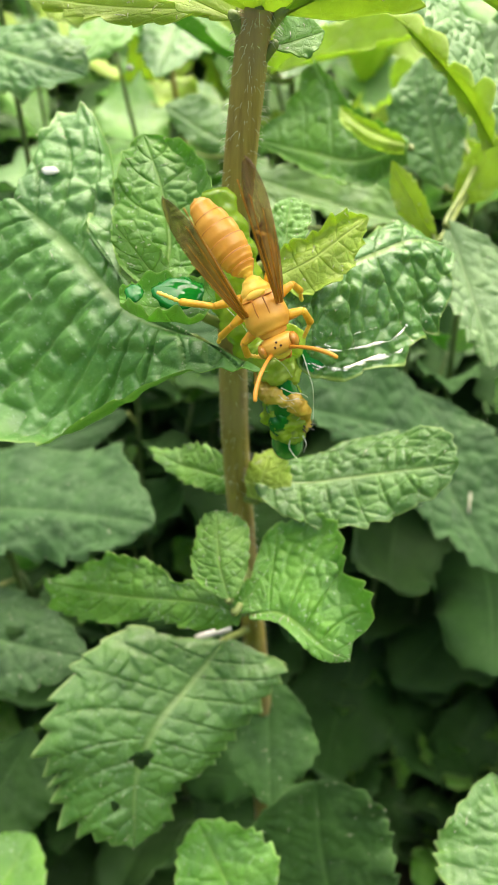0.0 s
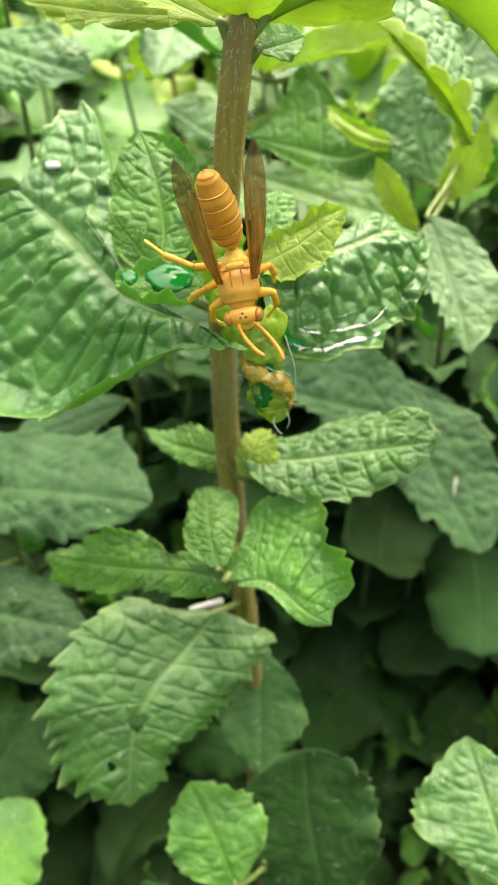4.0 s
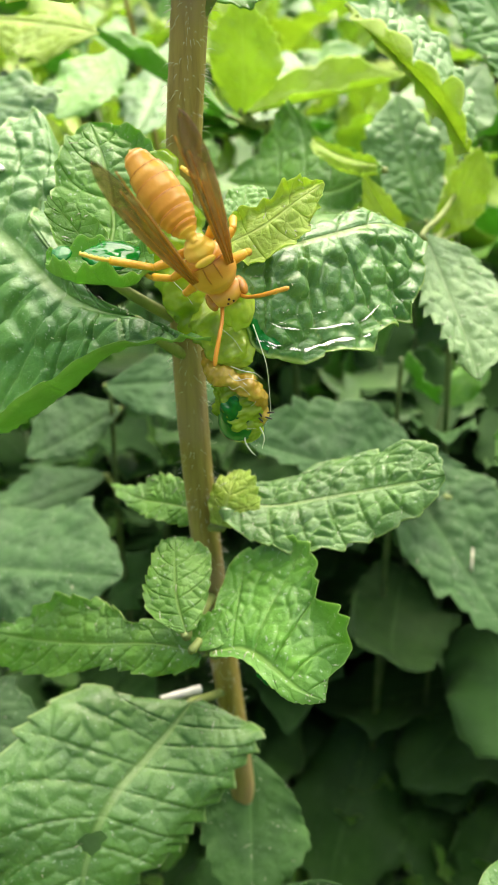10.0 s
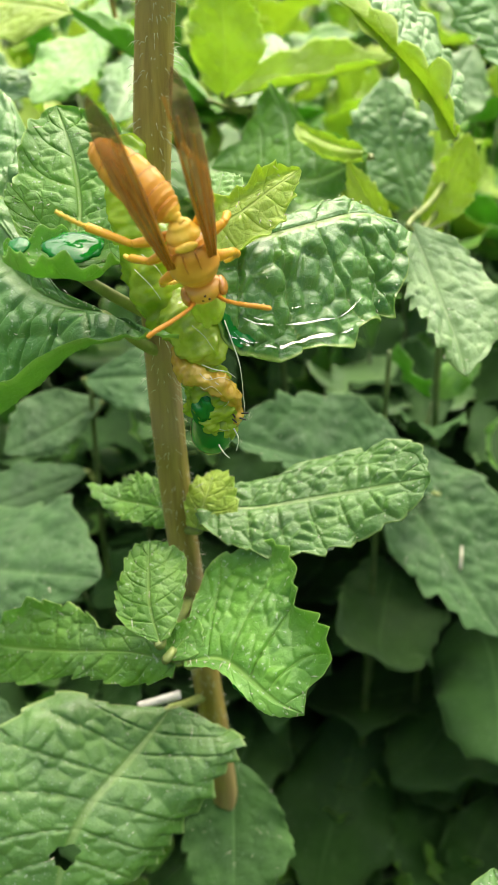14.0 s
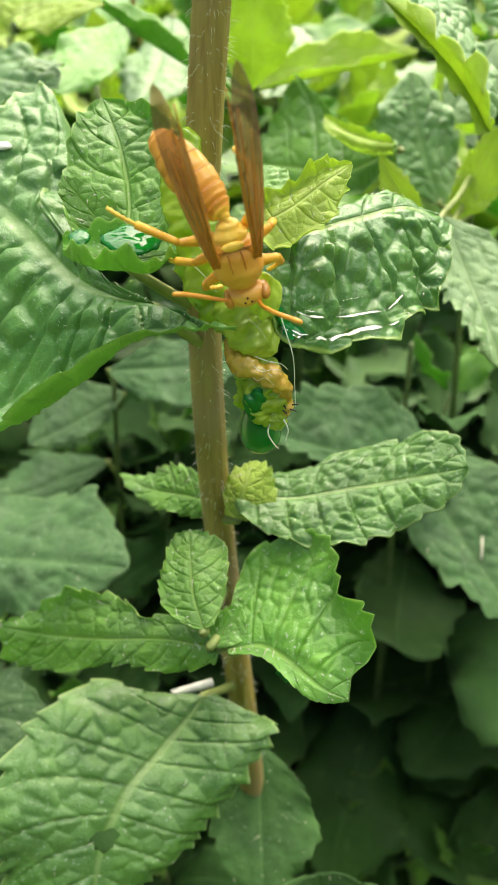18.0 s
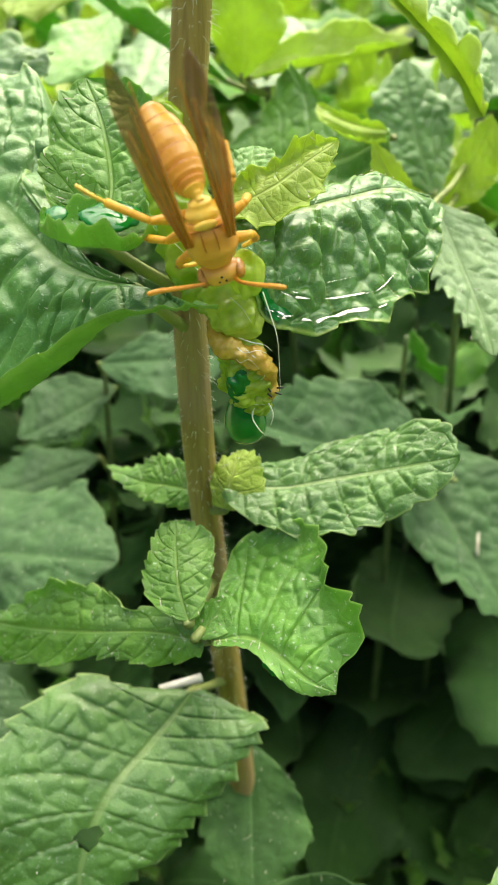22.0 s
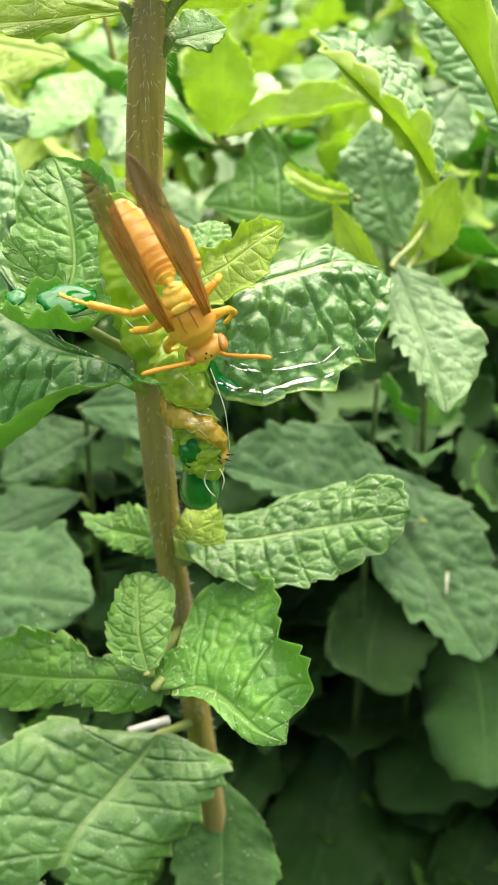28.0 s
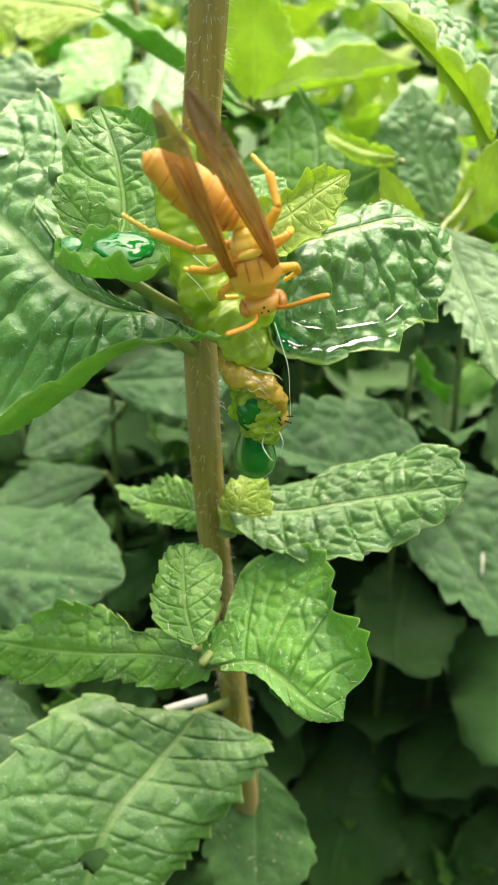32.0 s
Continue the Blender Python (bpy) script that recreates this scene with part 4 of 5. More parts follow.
litter("petal_scrap", *blob((0, 0, 0), (0.09, 0.05, 0.02), 12, 6, 0.5, 6), straw_skin, pose(-0.0216, 0.0828, 0.2052, 40, 0, 0), "white scrap lying on a mint leaf", "debris")
litter("bud_scrap", *blob((0, 0, 0), (0.07, 0.06, 0.06), 12, 8, 0.4, 9), straw_skin, pose(-0.0215, 0.150, 0.196), "small pale dried bud among the stems", "debris")
litter("moult_scrap", *join(tube([(0, 0, 0), (0.03, 0.02, 0.06), (0.0, 0.05, 0.12)], [0.03, 0.025, 0.008], 8), tube([(0, 0, 0), (-0.05, 0.0, 0.05)], [0.025, 0.01], 8)), straw_skin,
       pose(-0.0041, 0.0642, 0.1434), "crumpled pale scrap beside a straw stub", "debris")

# ---- the half-eaten caterpillar ----
cat_green = skin("caterpillar_skin", (0.27, 0.46, 0.012), (0.52, 0.70, 0.05), 0.2, 260.0, 0.6, 0.45, 0.5, coat=0.6)
cat_pale = skin("caterpillar_flesh", (0.36, 0.54, 0.025), (0.62, 0.76, 0.12), 0.16, 420.0, 0.6, 0.45, 0.6, coat=0.7)
cat_gut = skin("caterpillar_gut", (0.52, 0.30, 0.015), (0.74, 0.54, 0.08), 0.18, 380.0, 0.6, 0.3, 0.6, coat=0.8)
cat_thread = skin("caterpillar_fibre", (0.70, 0.72, 0.55), (0.85, 0.85, 0.74), 0.35)
cat_dark = skin("dark_bristle", (0.015, 0.012, 0.008), (0.04, 0.03, 0.02), 0.4)
juice = liquid("green_juice", (0.004, 0.15, 0.014), through_body=0.12)
water = liquid("clear_juice", (0.86, 0.97, 0.86), 1.33)

caterpillar = new("caterpillar")
caterpillar.location = (0, 0.0645, 0.20)
tagged(caterpillar, "half-eaten green caterpillar oozing juice on a mint stem", "caterpillar")
CB = np.array([0, 6.45, 20.0])


def ringed(points, radii, n=44, seg=18, folds=9, lump=0.10, seed=2):
    """A soft ringed body with folds and lumps."""
    L = smooth_line(points, n)
    r = np.interp(np.linspace(0, 1, n), np.linspace(0, 1, len(radii)), radii)
    r = r * (1 + 0.09 * np.abs(np.sin(np.linspace(0, folds * np.pi, n))) - 0.05)
    v, f = tube(L, r, seg)
    c = np.repeat(L, seg, axis=0)
    k = np.array([noise.noise(Vector(x) * 7.0 + Vector((seed, 0, 0))) + 0.45 * noise.noise(Vector(x) * 21.0 + Vector((0, seed, 0))) + 0.13 * noise.noise(Vector(x) * 55.0 + Vector((seed, seed, 0))) for x in v])
    return c + (v - c) * (1 + lump * 1.6 * k)[:, None] - CB, f


part("body", mesh_from("body", *ringed([(-0.30, 6.72, 21.0), (-0.22, 6.62, 20.62), (-0.14, 6.46, 20.24), (-0.02, 6.28, 19.9), (0.14, 6.12, 19.68)], (0.12, 0.22, 0.26, 0.25, 0.20), 80, 30, 7, 0.15), cat_green), caterpillar, "wet yellow-green body")
part("flesh", mesh_from("flesh", *ringed([(0.04, 6.16, 19.88), (0.18, 6.06, 19.72), (0.30, 6.0, 19.52), (0.32, 5.98, 19.38)], (0.16, 0.23, 0.21, 0.12), 60, 36, 0, 0.22, 7), cat_pale), caterpillar, "torn pale green flesh")
part("lobe", mesh_from("lobe", *[x if i else x - CB for i, x in enumerate(blob((0.37, 5.80, 19.98), (0.12, 0.10, 0.18), 36, 24, 0.35, 5))], cat_pale), caterpillar, "swollen pale green lobe")
part("gut", mesh_from("gut", *ringed([(0.08, 6.02, 19.52), (0.16, 5.88, 19.40), (0.32, 5.82, 19.33), (0.48, 5.82, 19.20), (0.54, 5.86, 18.96), (0.50, 5.90, 18.84)], (0.05, 0.09, 0.105, 0.10, 0.075, 0.04), 150, 44, 0, 0.34, 4), cat_gut), caterpillar, "orange-brown loop of gut")
part("torn_skin", mesh_from("torn_skin", *ringed([(0.28, 6.02, 19.36), (0.35, 5.95, 19.10), (0.40, 5.93, 18.88), (0.43, 5.93, 18.68)], (0.16, 0.215, 0.205, 0.10), 130, 56, 0, 0.26, 11), cat_green), caterpillar, "torn green skin holding juice")
part("juice", mesh_from("juice", *[x if i else x - CB for i, x in enumerate(blob((0.30, 5.77, 19.06), (0.10, 0.06, 0.13), 28, 18, 0.5, 3))], juice), caterpillar, "dark green pool of juice")
for c, r in (((0.44, 5.82, 18.90), 0.08), ((0.20, 5.86, 19.28), 0.06)):
    part("shred", mesh_from("shred", *[x if i else x - CB for i, x in enumerate(blob(c, (r, r * 0.7, r), 16, 10, 0.6, c[0] * 50))], cat_pale), caterpillar, "soft torn shred of flesh")
for k, (pts, r) in enumerate([
        ([(0.49, 5.82, 19.84), (0.55, 5.78, 19.66), (0.60, 5.76, 19.48), (0.62, 5.80, 19.2), (0.63, 5.82, 18.98)], 0.012),
        ([(0.42, 5.80, 18.86), (0.40, 5.76, 18.76), (0.45, 5.74, 18.66), (0.49, 5.76, 18.60)], 0.020),
        ([(0.52, 5.80, 18.90), (0.57, 5.78, 18.78), (0.55, 5.78, 18.66)], 0.018),
        ([(0.30, 5.80, 19.47), (0.40, 5.74, 19.46), (0.50, 5.77, 19.42), (0.56, 5.82, 19.34)], 0.009),
        ([(0.36, 5.77, 19.38), (0.44, 5.75, 19.30), (0.42, 5.77, 19.22)], 0.008),
        ([(0.26, 5.77, 19.44), (0.34, 5.72, 19.38), (0.45, 5.72, 19.40), (0.52, 5.78, 19.34)], 0.006),
        ([(0.40, 5.72, 19.36), (0.48, 5.72, 19.28), (0.50, 5.74, 19.16), (0.45, 5.76, 19.10)], 0.006),
        ([(0.20, 5.80, 19.42), (0.30, 5.72, 19.30), (0.38, 5.70, 19.33), (0.47, 5.72, 19.22)], 0.005),
        ([(0.24, 5.82, 19.80), (0.33, 5.80, 19.72), (0.40, 5.80, 19.60)], 0.006),
        ([(0.32, 5.78, 18.96), (0.42, 5.74, 18.90), (0.50, 5.76, 18.88)], 0.006),
        ([(-0.12, 6.02, 20.30), (0.0, 5.93, 20.22), (0.06, 5.94, 20.1)], 0.007),
        ([(-0.2, 6.1, 20.15), (-0.08, 6.03, 20.05), (0.0, 5.98, 19.95)], 0.007)]):
    v, f = tube(smooth_line(pts, 18), np.linspace(r, r * 0.5, 18) * 0.4, 6)
    part("fibre", mesh_from("fibre", v - CB, f, cat_thread), caterpillar, "pale torn fibre")
for a, b in (((0.56, 5.80, 18.98), (0.64, 5.77, 18.97)), ((0.5, 5.80, 18.99), (0.56, 5.76, 18.95)), ((0.6, 5.79, 19.02), (0.66, 5.78, 19.03)), ((0.52, 5.8, 19.03), (0.55, 5.76, 19.0))):
    v, f = tube([np.array(a) - CB, np.array(b) - CB], 0.008, 5)
    part("bristle", mesh_from("bristle", v, f, cat_dark), caterpillar, "black bristle")


def drop_mesh(w, h, name):
    """A hanging drop, its foot at the origin, narrowing upwards."""
    s = np.linspace(0, 1, 18)
    r = w * np.sin(np.pi * np.clip(s * 0.93 + 0.0, 0.001, 1) ** 0.62) ** 0.75 * (1 - 0.35 * s)
    v, f = tube([(0, 0, x * h) for x in s], np.maximum(r, 0.004), 24, up=(0, 1, 0))
    return mesh_from(name, v, f, juice)


fallen = tagged(new("juice_drop", drop_mesh(0.185, 0.70, "falling_drop")), "large dark green drop of juice falling to a leaf", "drop", "juice drops")
hanging = tagged(new("juice_drop", drop_mesh(0.205, 0.64, "hanging_drop")), "large dark green drop of juice hanging from the caterpillar", "drop", "juice drops")


def pool(name, centre, x, z, size, mat, label, seed=1, lump=0.25):
    ob = new(name, mesh_from(name, *blob((0, 0, 0), size, 28, 12, lump, seed), mat))
    ob.matrix_basis = axes(x, z, centre)
    return tagged(ob, label, "liquid")


pool("juice_pool", (-0.62, 5.99, 20.37), (1, -0.05, -0.03), (0, -0.30, 1), (0.23, 0.19, 0.04), juice, "dark green pool of juice in a curled leaf", 4)
pool("juice_pool", (-1.0, 5.92, 20.42), (1, 0.1, 0.05), (0, -0.2, 1), (0.08, 0.11, 0.03), juice, "small glossy bead of green juice on a leaf", 6)


def film(name, sheet, mat, label, lift=0.045, quilt=0.35):
    """A wet layer that lies on the wet leaf and fills the grooves between its puffs."""
    V, F, uv, rib, m, k = blade_mesh(**{**SHAPES[wet_leaf.name], "quilt": quilt, "lift": lift, "nu": 260, "nv": 180, "band": sheet})
    used = np.unique(F)
    back = np.full(len(V), -1)
    back[used] = np.arange(len(used))
    ob = new(name, mesh_from(name, V[used], back[F], mat))
    ob.matrix_basis = Matrix.Translation(wet_leaf.parent.location) @ wet_leaf.matrix_basis
    return tagged(ob, label, "liquid")


V, F, uv, rib, m, k = blade_mesh(**{**SHAPES[wet_leaf.name], "quilt": 0.8, "lift": 0.03, "nu": 120, "nv": 120, "band": lambda u, v: v < 9})
sheet = (V.reshape(121, 121, 3) @ np.array(m.to_3x3()).T) + np.array(SHAPES[wet_leaf.name]["mid"][0])
for v0, v1, r, u0, u1 in ((-0.62, -0.66, 0.030, 0.10, 0.58), (-0.84, -0.82, 0.045, 0.22, 0.52), (-0.52, -0.62, 0.012, 0.06, 0.34), (-0.90, -0.88, 0.03, 0.14, 0.30), (-0.50, -0.52, 0.010, 0.22, 0.46)):
    s = np.linspace(0, 1, 60)
    q = np.interp(np.sign(v0 + (v1 - v0) * s) * np.abs(v0 + (v1 - v0) * s) ** (1 / 0.88), (-1, 1), (0, 120)).round().astype(int)
    L = sheet[((u0 + (u1 - u0) * s) * 120).round().astype(int), q]
    for _ in range(3):
        L[1:-1] = (L[:-2] + 2 * L[1:-1] + L[2:]) / 4
    wd = r * np.sqrt(np.maximum(1 - (2 * s - 1) ** 2, 0.01)) * (1 + 0.3 * np.sin(19 * s) + 0.2 * np.sin(41 * s + 1))
    across = np.cross(np.gradient(L, axis=0), (0, -0.15, 1))
    across /= np.linalg.norm(across, axis=1)[:, None]
    q = np.linspace(-1, 1, 7)
    v = (L[:, None, :] + across[:, None, :] * (wd[:, None] * q[None, :])[:, :, None] + np.array([0, -0.15, 1.0]) * (0.16 * wd[:, None] * (1 - q * q)[None, :])[:, :, None]).reshape(-1, 3)
    tagged(new("juice_film", mesh_from("juice_film", v, grid_faces(59, 6, 0, True), wet_film)), "clear wet streak of juice in a leaf crease", "liquid", "wet streaks")
film("juice_pool", lambda u, v: np.hypot((u - 0.20) / 0.09, (v + 0.86) / 0.10) < 1 + 0.25 * np.sin(5 * np.arctan2(v + 0.86, (u - 0.20) * 2)), juice, "green smear of juice on a leaf margin")
pool("juice_pool", (0.57, 5.15, 16.42), (0.8, -0.3, -0.6), (0, -0.8, 0.6), (0.13, 0.09, 0.06), juice, "green bead of juice under a curled leaf", 16)

# ---- the wasp: forward +x, its left +y, its back +z, origin at the waist ----
w_skin = skin("wasp_cuticle", (0.62, 0.27, 0.022), (0.82, 0.44, 0.06), 0.36, 230.0, 0.5, 0.06, 0.25, coat=0.15)
w_deep = skin("wasp_dark_cuticle", (0.38, 0.13, 0.008), (0.56, 0.22, 0.015), 0.42, 600.0)
w_yellow = skin("wasp_yellow_cuticle", (0.78, 0.48, 0.04), (0.90, 0.62, 0.10), 0.35, 500.0, 0.5, 0.05)
w_leg = skin("wasp_leg", (0.72, 0.34, 0.015), (0.88, 0.50, 0.04), 0.35, 500.0, 0.5, 0.08)
w_antenna = skin("wasp_antenna", (0.55, 0.20, 0.015), (0.74, 0.33, 0.03), 0.4, 300.0)
w_eye = skin("wasp_eye", (0.42, 0.17, 0.015), (0.62, 0.32, 0.05), 0.18, 900.0, 0.6)
w_black = skin("wasp_black", (0.01, 0.006, 0.004), (0.05, 0.02, 0.01), 0.25)


def wing_material():
    m, nt, out = material("wasp_wing")
    n = Net(nt)
    obj = n.put("ShaderNodeTexCoord").outputs["Object"]
    mp = n.put("ShaderNodeMapping", Vector=obj)
    mp.inputs["Scale"].default_value = (0.12, 1.0, 1.0)
    f = n.noise(mp.outputs[0], 1700.0, 3.0)
    sep = n.put("ShaderNodeSeparateXYZ", Vector=obj)
    end = n.ramp(sep.outputs[0], -0.006, -0.0125)
    c = n.mix(n.ramp(f, 0.35, 0.65), (0.38, 0.19, 0.065), (0.66, 0.40, 0.18))
    c = n.mix(end, c, (0.26, 0.19, 0.14))
    p = n.put("ShaderNodeBsdfPrincipled", Base_Color=c, Roughness=0.3)
    p.inputs["Specular IOR Level"].default_value = 0.6
    t = n.put("ShaderNodeBsdfTransparent", Color=(0.88, 0.74, 0.56, 1.0))
    mx = n.put("ShaderNodeMixShader")
    n.link(n.math("SUBTRACT", n.math("MULTIPLY_ADD", f, 0.7, 0.24), n.math("MULTIPLY", end, 0.28)), mx.inputs[0])
    n.link(t.outputs[0], mx.inputs[1])
    n.link(p.outputs[0], mx.inputs[2])
    n.link(mx.outputs[0], out.inputs["Surface"])
    return m


w_wing = wing_material()
wasp = new("wasp")
tagged(wasp, "orange paper wasp with smoky folded wings feeding on a caterpillar", "wasp")


def spindle(xs, rs, squash=1.0, zs=None, seg=20):
    zs = zs if zs is not None else [0] * len(xs)
    L = smooth_line([(x, 0, z) for x, z in zip(xs, zs)], 30)
    q = np.linspace(0, 1, 30) * (len(rs) - 1)
    i = np.minimum(q.astype(int), len(rs) - 2)
    t = q - i
    t = t * t * (3 - 2 * t)
    r = np.array(rs)[i] * (1 - t) + np.array(rs)[i + 1] * t
    return tube(L, r, seg, squash)


thorax = part("thorax", mesh_from("thorax", *spindle((0.12, 0.17, 0.27, 0.38, 0.46, 0.50), (0.05, 0.140, 0.180, 0.186, 0.150, 0.07), 0.86), w_skin), wasp)
part("propodeum", mesh_from("propodeum", *spindle((0.0, 0.05, 0.12, 0.17, 0.20), (0.035, 0.085, 0.125, 0.12, 0.05), 0.9), w_yellow), wasp, "yellow rear of the thorax")
part("scutellum", mesh_from("scutellum", *blob((0.165, 0, 0.115), (0.035, 0.085, 0.028)), w_yellow), thorax)
part("collar", mesh_from("collar", *spindle((0.42, 0.46, 0.50, 0.53), (0.07, 0.125, 0.115, 0.05), 0.85, (-0.01, -0.01, -0.015, -0.02)), w_skin), thorax)
for s in (-1, 1):
    v, f = tube(smooth_line([(0.2, s * 0.045, 0.138), (0.3, s * 0.05, 0.153), (0.42, s * 0.04, 0.132)], 12), 0.006, 5)
    part("seam", mesh_from("seam", v, f, w_deep), thorax)
v, f = tube(smooth_line([(0.195, y, 0.125 - 1.6 * y * y) for y in (-0.13, -0.06, 0, 0.06, 0.13)], 16), 0.008, 5)
part("seam", mesh_from("seam", v, f, w_deep), thorax, "dark groove behind the shield")

head = part("head", mesh_from("head", *blob((0.59, 0, 0.0), (0.09, 0.165, 0.12), 24, 14, 0.06, 2), w_skin), wasp)
part("face", mesh_from("face", *blob((0.655, 0, -0.06), (0.06, 0.085, 0.085), 18, 10), w_yellow), head, "yellow face plate")
for s in (-1, 1):
    part("eye", mesh_from("eye", *blob((0.60, s * 0.132, 0.005), (0.066, 0.045, 0.10), 18, 10), w_eye), head, "brown bean-shaped compound eye")
    v, f = tube([(0.68, s * 0.05, -0.12), (0.715, s * 0.035, -0.15), (0.72, s * 0.005, -0.165)], [0.026, 0.02, 0.008], 8)
    part("mandible", mesh_from("mandible", v, f, w_deep), head)
for x, y in ((0.575, 0.0), (0.61, 0.024), (0.61, -0.024)):
    part("ocellus", mesh_from("ocellus", *blob((x, y, 0.117 if x < 0.6 else 0.114), (0.010, 0.010, 0.008), 8, 6), w_black), head, "tiny black simple eye")
neck = part("neck", mesh_from("neck", *spindle((0.48, 0.53, 0.57), (0.05, 0.045, 0.055)), w_deep), wasp)

abdomen = part("abdomen", mesh_from("abdomen", *spindle((0.05, 0.02, -0.01, -0.05), (0.03, 0.03, 0.045, 0.08)), w_yellow), wasp, "narrow yellow waist")
TERG = [(-0.02, 0.050), (-0.09, 0.100), (-0.19, 0.136), (-0.32, 0.153), (-0.46, 0.150), (-0.58, 0.128), (-0.69, 0.092), (-0.79, 0.026)]
for k in range(6):
    x0, r0 = TERG[k]
    x1, r1 = TERG[k + 1]
    x2, r2 = TERG[k + 2]
    lip = 0.012
    xs = (x0, (x0 + x1) / 2, x1, x1 - (x1 - x2) * 0.16) if k < 5 else (x0, x1, (x1 + x2) / 2, x2)
    rs = (r0 * 0.97, (r0 + r1) / 2 + lip, r1 + lip, r1 * 0.985 + (r2 - r1) * 0.16) if k < 5 else (r0 * 0.97, r1 + lip, (r1 + r2) / 2 + 0.02, 0.008)
    me = mesh_from("tergite", *spindle(xs, rs, 0.88, seg=28), w_skin)
    t_ob = part("tergite", me, abdomen)
    if k < 5:
        band = spindle((x1 - (x1 - x2) * 0.02, x1 - (x1 - x2) * 0.10), (r1 + lip + 0.001, r1 + lip - 0.001), 0.885, seg=28)
        part("band", mesh_from("band", *band, w_deep), t_ob, "thin brown hind margin")


def wing(side):
    """A fore wing folded lengthwise: a narrow pleated blade with a stout leading vein."""
    n, m = 46, 10
    V = []
    for i in range(n + 1):
        s = i / n
        wd = 0.035 + 0.100 * math.sin(math.pi * min(s * 0.78 + 0.02, 1.0)) ** 0.85
        wd *= math.sqrt(max(0.0, 1 - ((s - 0.72) / 0.28) ** 2)) if s > 0.72 else 1
        for j in range(m + 1):
            q = j / m
            pleat = 0.018 * math.sin(q * math.pi * 3.0) * (1 - s * 0.6)
            V.append((-1.32 * s, side * (wd * (q - 0.42) * 1.25), 0.02 * math.sin(math.pi * s) - 0.035 * q + pleat))
    V = np.array(V)
    low = V - np.array([0, 0, 0.004])
    k = len(V)
    F = grid_faces(n, m)
    faces = [tuple(q) for q in F] + [tuple(q[::-1] + k) for q in F]
    rim = [i * (m + 1) for i in range(n + 1)]
    rim2 = [i * (m + 1) + m for i in range(n + 1)]
    for a, b in zip(rim, rim[1:]):
        faces.append((b, a, a + k, b + k))
    for a, b in zip(rim2, rim2[1:]):
        faces.append((a, b, b + k, a + k))
    ob = part("wing", mesh_from("wing", np.vstack([V, low]), faces, w_wing), wasp, "smoky brown folded wing")
    for y0, y1, e, r in ((-0.022, -0.070, 0.90, 0.012), (-0.008, -0.02, 0.80, 0.008), (0.006, 0.04, 0.70, 0.007), (0.016, 0.085, 0.58, 0.006)):
        L = smooth_line([(-1.32 * s * e, side * ((y0 + (y1 - y0) * s) * 1.1), 0.012 + 0.02 * math.sin(math.pi * s * e)) for s in np.linspace(0, 1, 6)], 20)
        v, f = tube(L, np.linspace(r, r * 0.4, 20), 6)
        part("vein", mesh_from("vein", v, f, w_deep), ob)
    return ob


wing_r, wing_l = wing(-1), wing(1)


def antenna(side):
    L = smooth_line([(0, 0, 0), (0.07, 0, 0.02), (0.17, 0, 0.05), (0.32, side * -0.015, 0.05), (0.45, side * -0.05, 0.02), (0.52, side * -0.09, -0.01)], 26)
    r = np.interp(np.linspace(0, 1, 26), [0, 0.08, 0.3, 0.36, 0.7, 0.95, 1], [0.014, 0.018, 0.016, 0.014, 0.018, 0.019, 0.010])
    r = r * (1 + 0.05 * np.sin(np.arange(26) * 2.4))
    v, f = tube(L, r, 10)
    return part("antenna", mesh_from("antenna", v, f, w_antenna), wasp, "orange-brown antenna")


ant_r, ant_l = antenna(-1), antenna(1)


def leg(pts):
    """Thigh, shin and jointed foot through four points."""
    a, b, c, d = (np.array(p, float) for p in pts)
    L = smooth_line([a, (a + b) / 2 + np.array([0, 0, 0.02]), b], 12)
    femur = part("leg", mesh_from("femur", *tube(L, np.interp(np.linspace(0, 1, 12), [0, 0.4, 1], [0.032, 0.046, 0.028]), 10), w_leg), wasp)
    part("shin", mesh_from("shin", *tube(smooth_line([b, (b + c) / 2, c], 10), np.linspace(0.026, 0.033, 10), 10), w_leg), femur)
    n = 16
    L = smooth_line([c, (c + d) / 2 + np.array([0, 0, 0.015]), d], n)
    part("foot", mesh_from("foot", *tube(L, 0.017 * (1 + 0.25 * np.sin(np.arange(n) * 2.1)), 8), w_yellow), femur)


leg([(0.14, -0.09, -0.08), (0.10, -0.36, -0.05), (-0.06, -0.62, -0.18), (-0.22, -0.78, -0.22)])
leg([(0.24, -0.10, -0.10), (0.30, -0.30, -0.10), (0.33, -0.44, -0.28), (0.36, -0.50, -0.40)])
leg([(0.40, -0.09, -0.10), (0.47, -0.27, -0.08), (0.57, -0.29, -0.22), (0.64, -0.18, -0.30)])
leg([(0.14, 0.09, -0.08), (-0.06, 0.26, 0.02), (-0.24, 0.26, -0.14), (-0.34, 0.18, -0.30)])
leg([(0.24, 0.10, -0.10), (0.19, 0.29, -0.10), (0.25, 0.32, -0.30), (0.32, 0.30, -0.42)])
leg([(0.40, 0.09, -0.10), (0.42, 0.29, -0.08), (0.53, 0.30, -0.22), (0.62, 0.20, -0.32)])
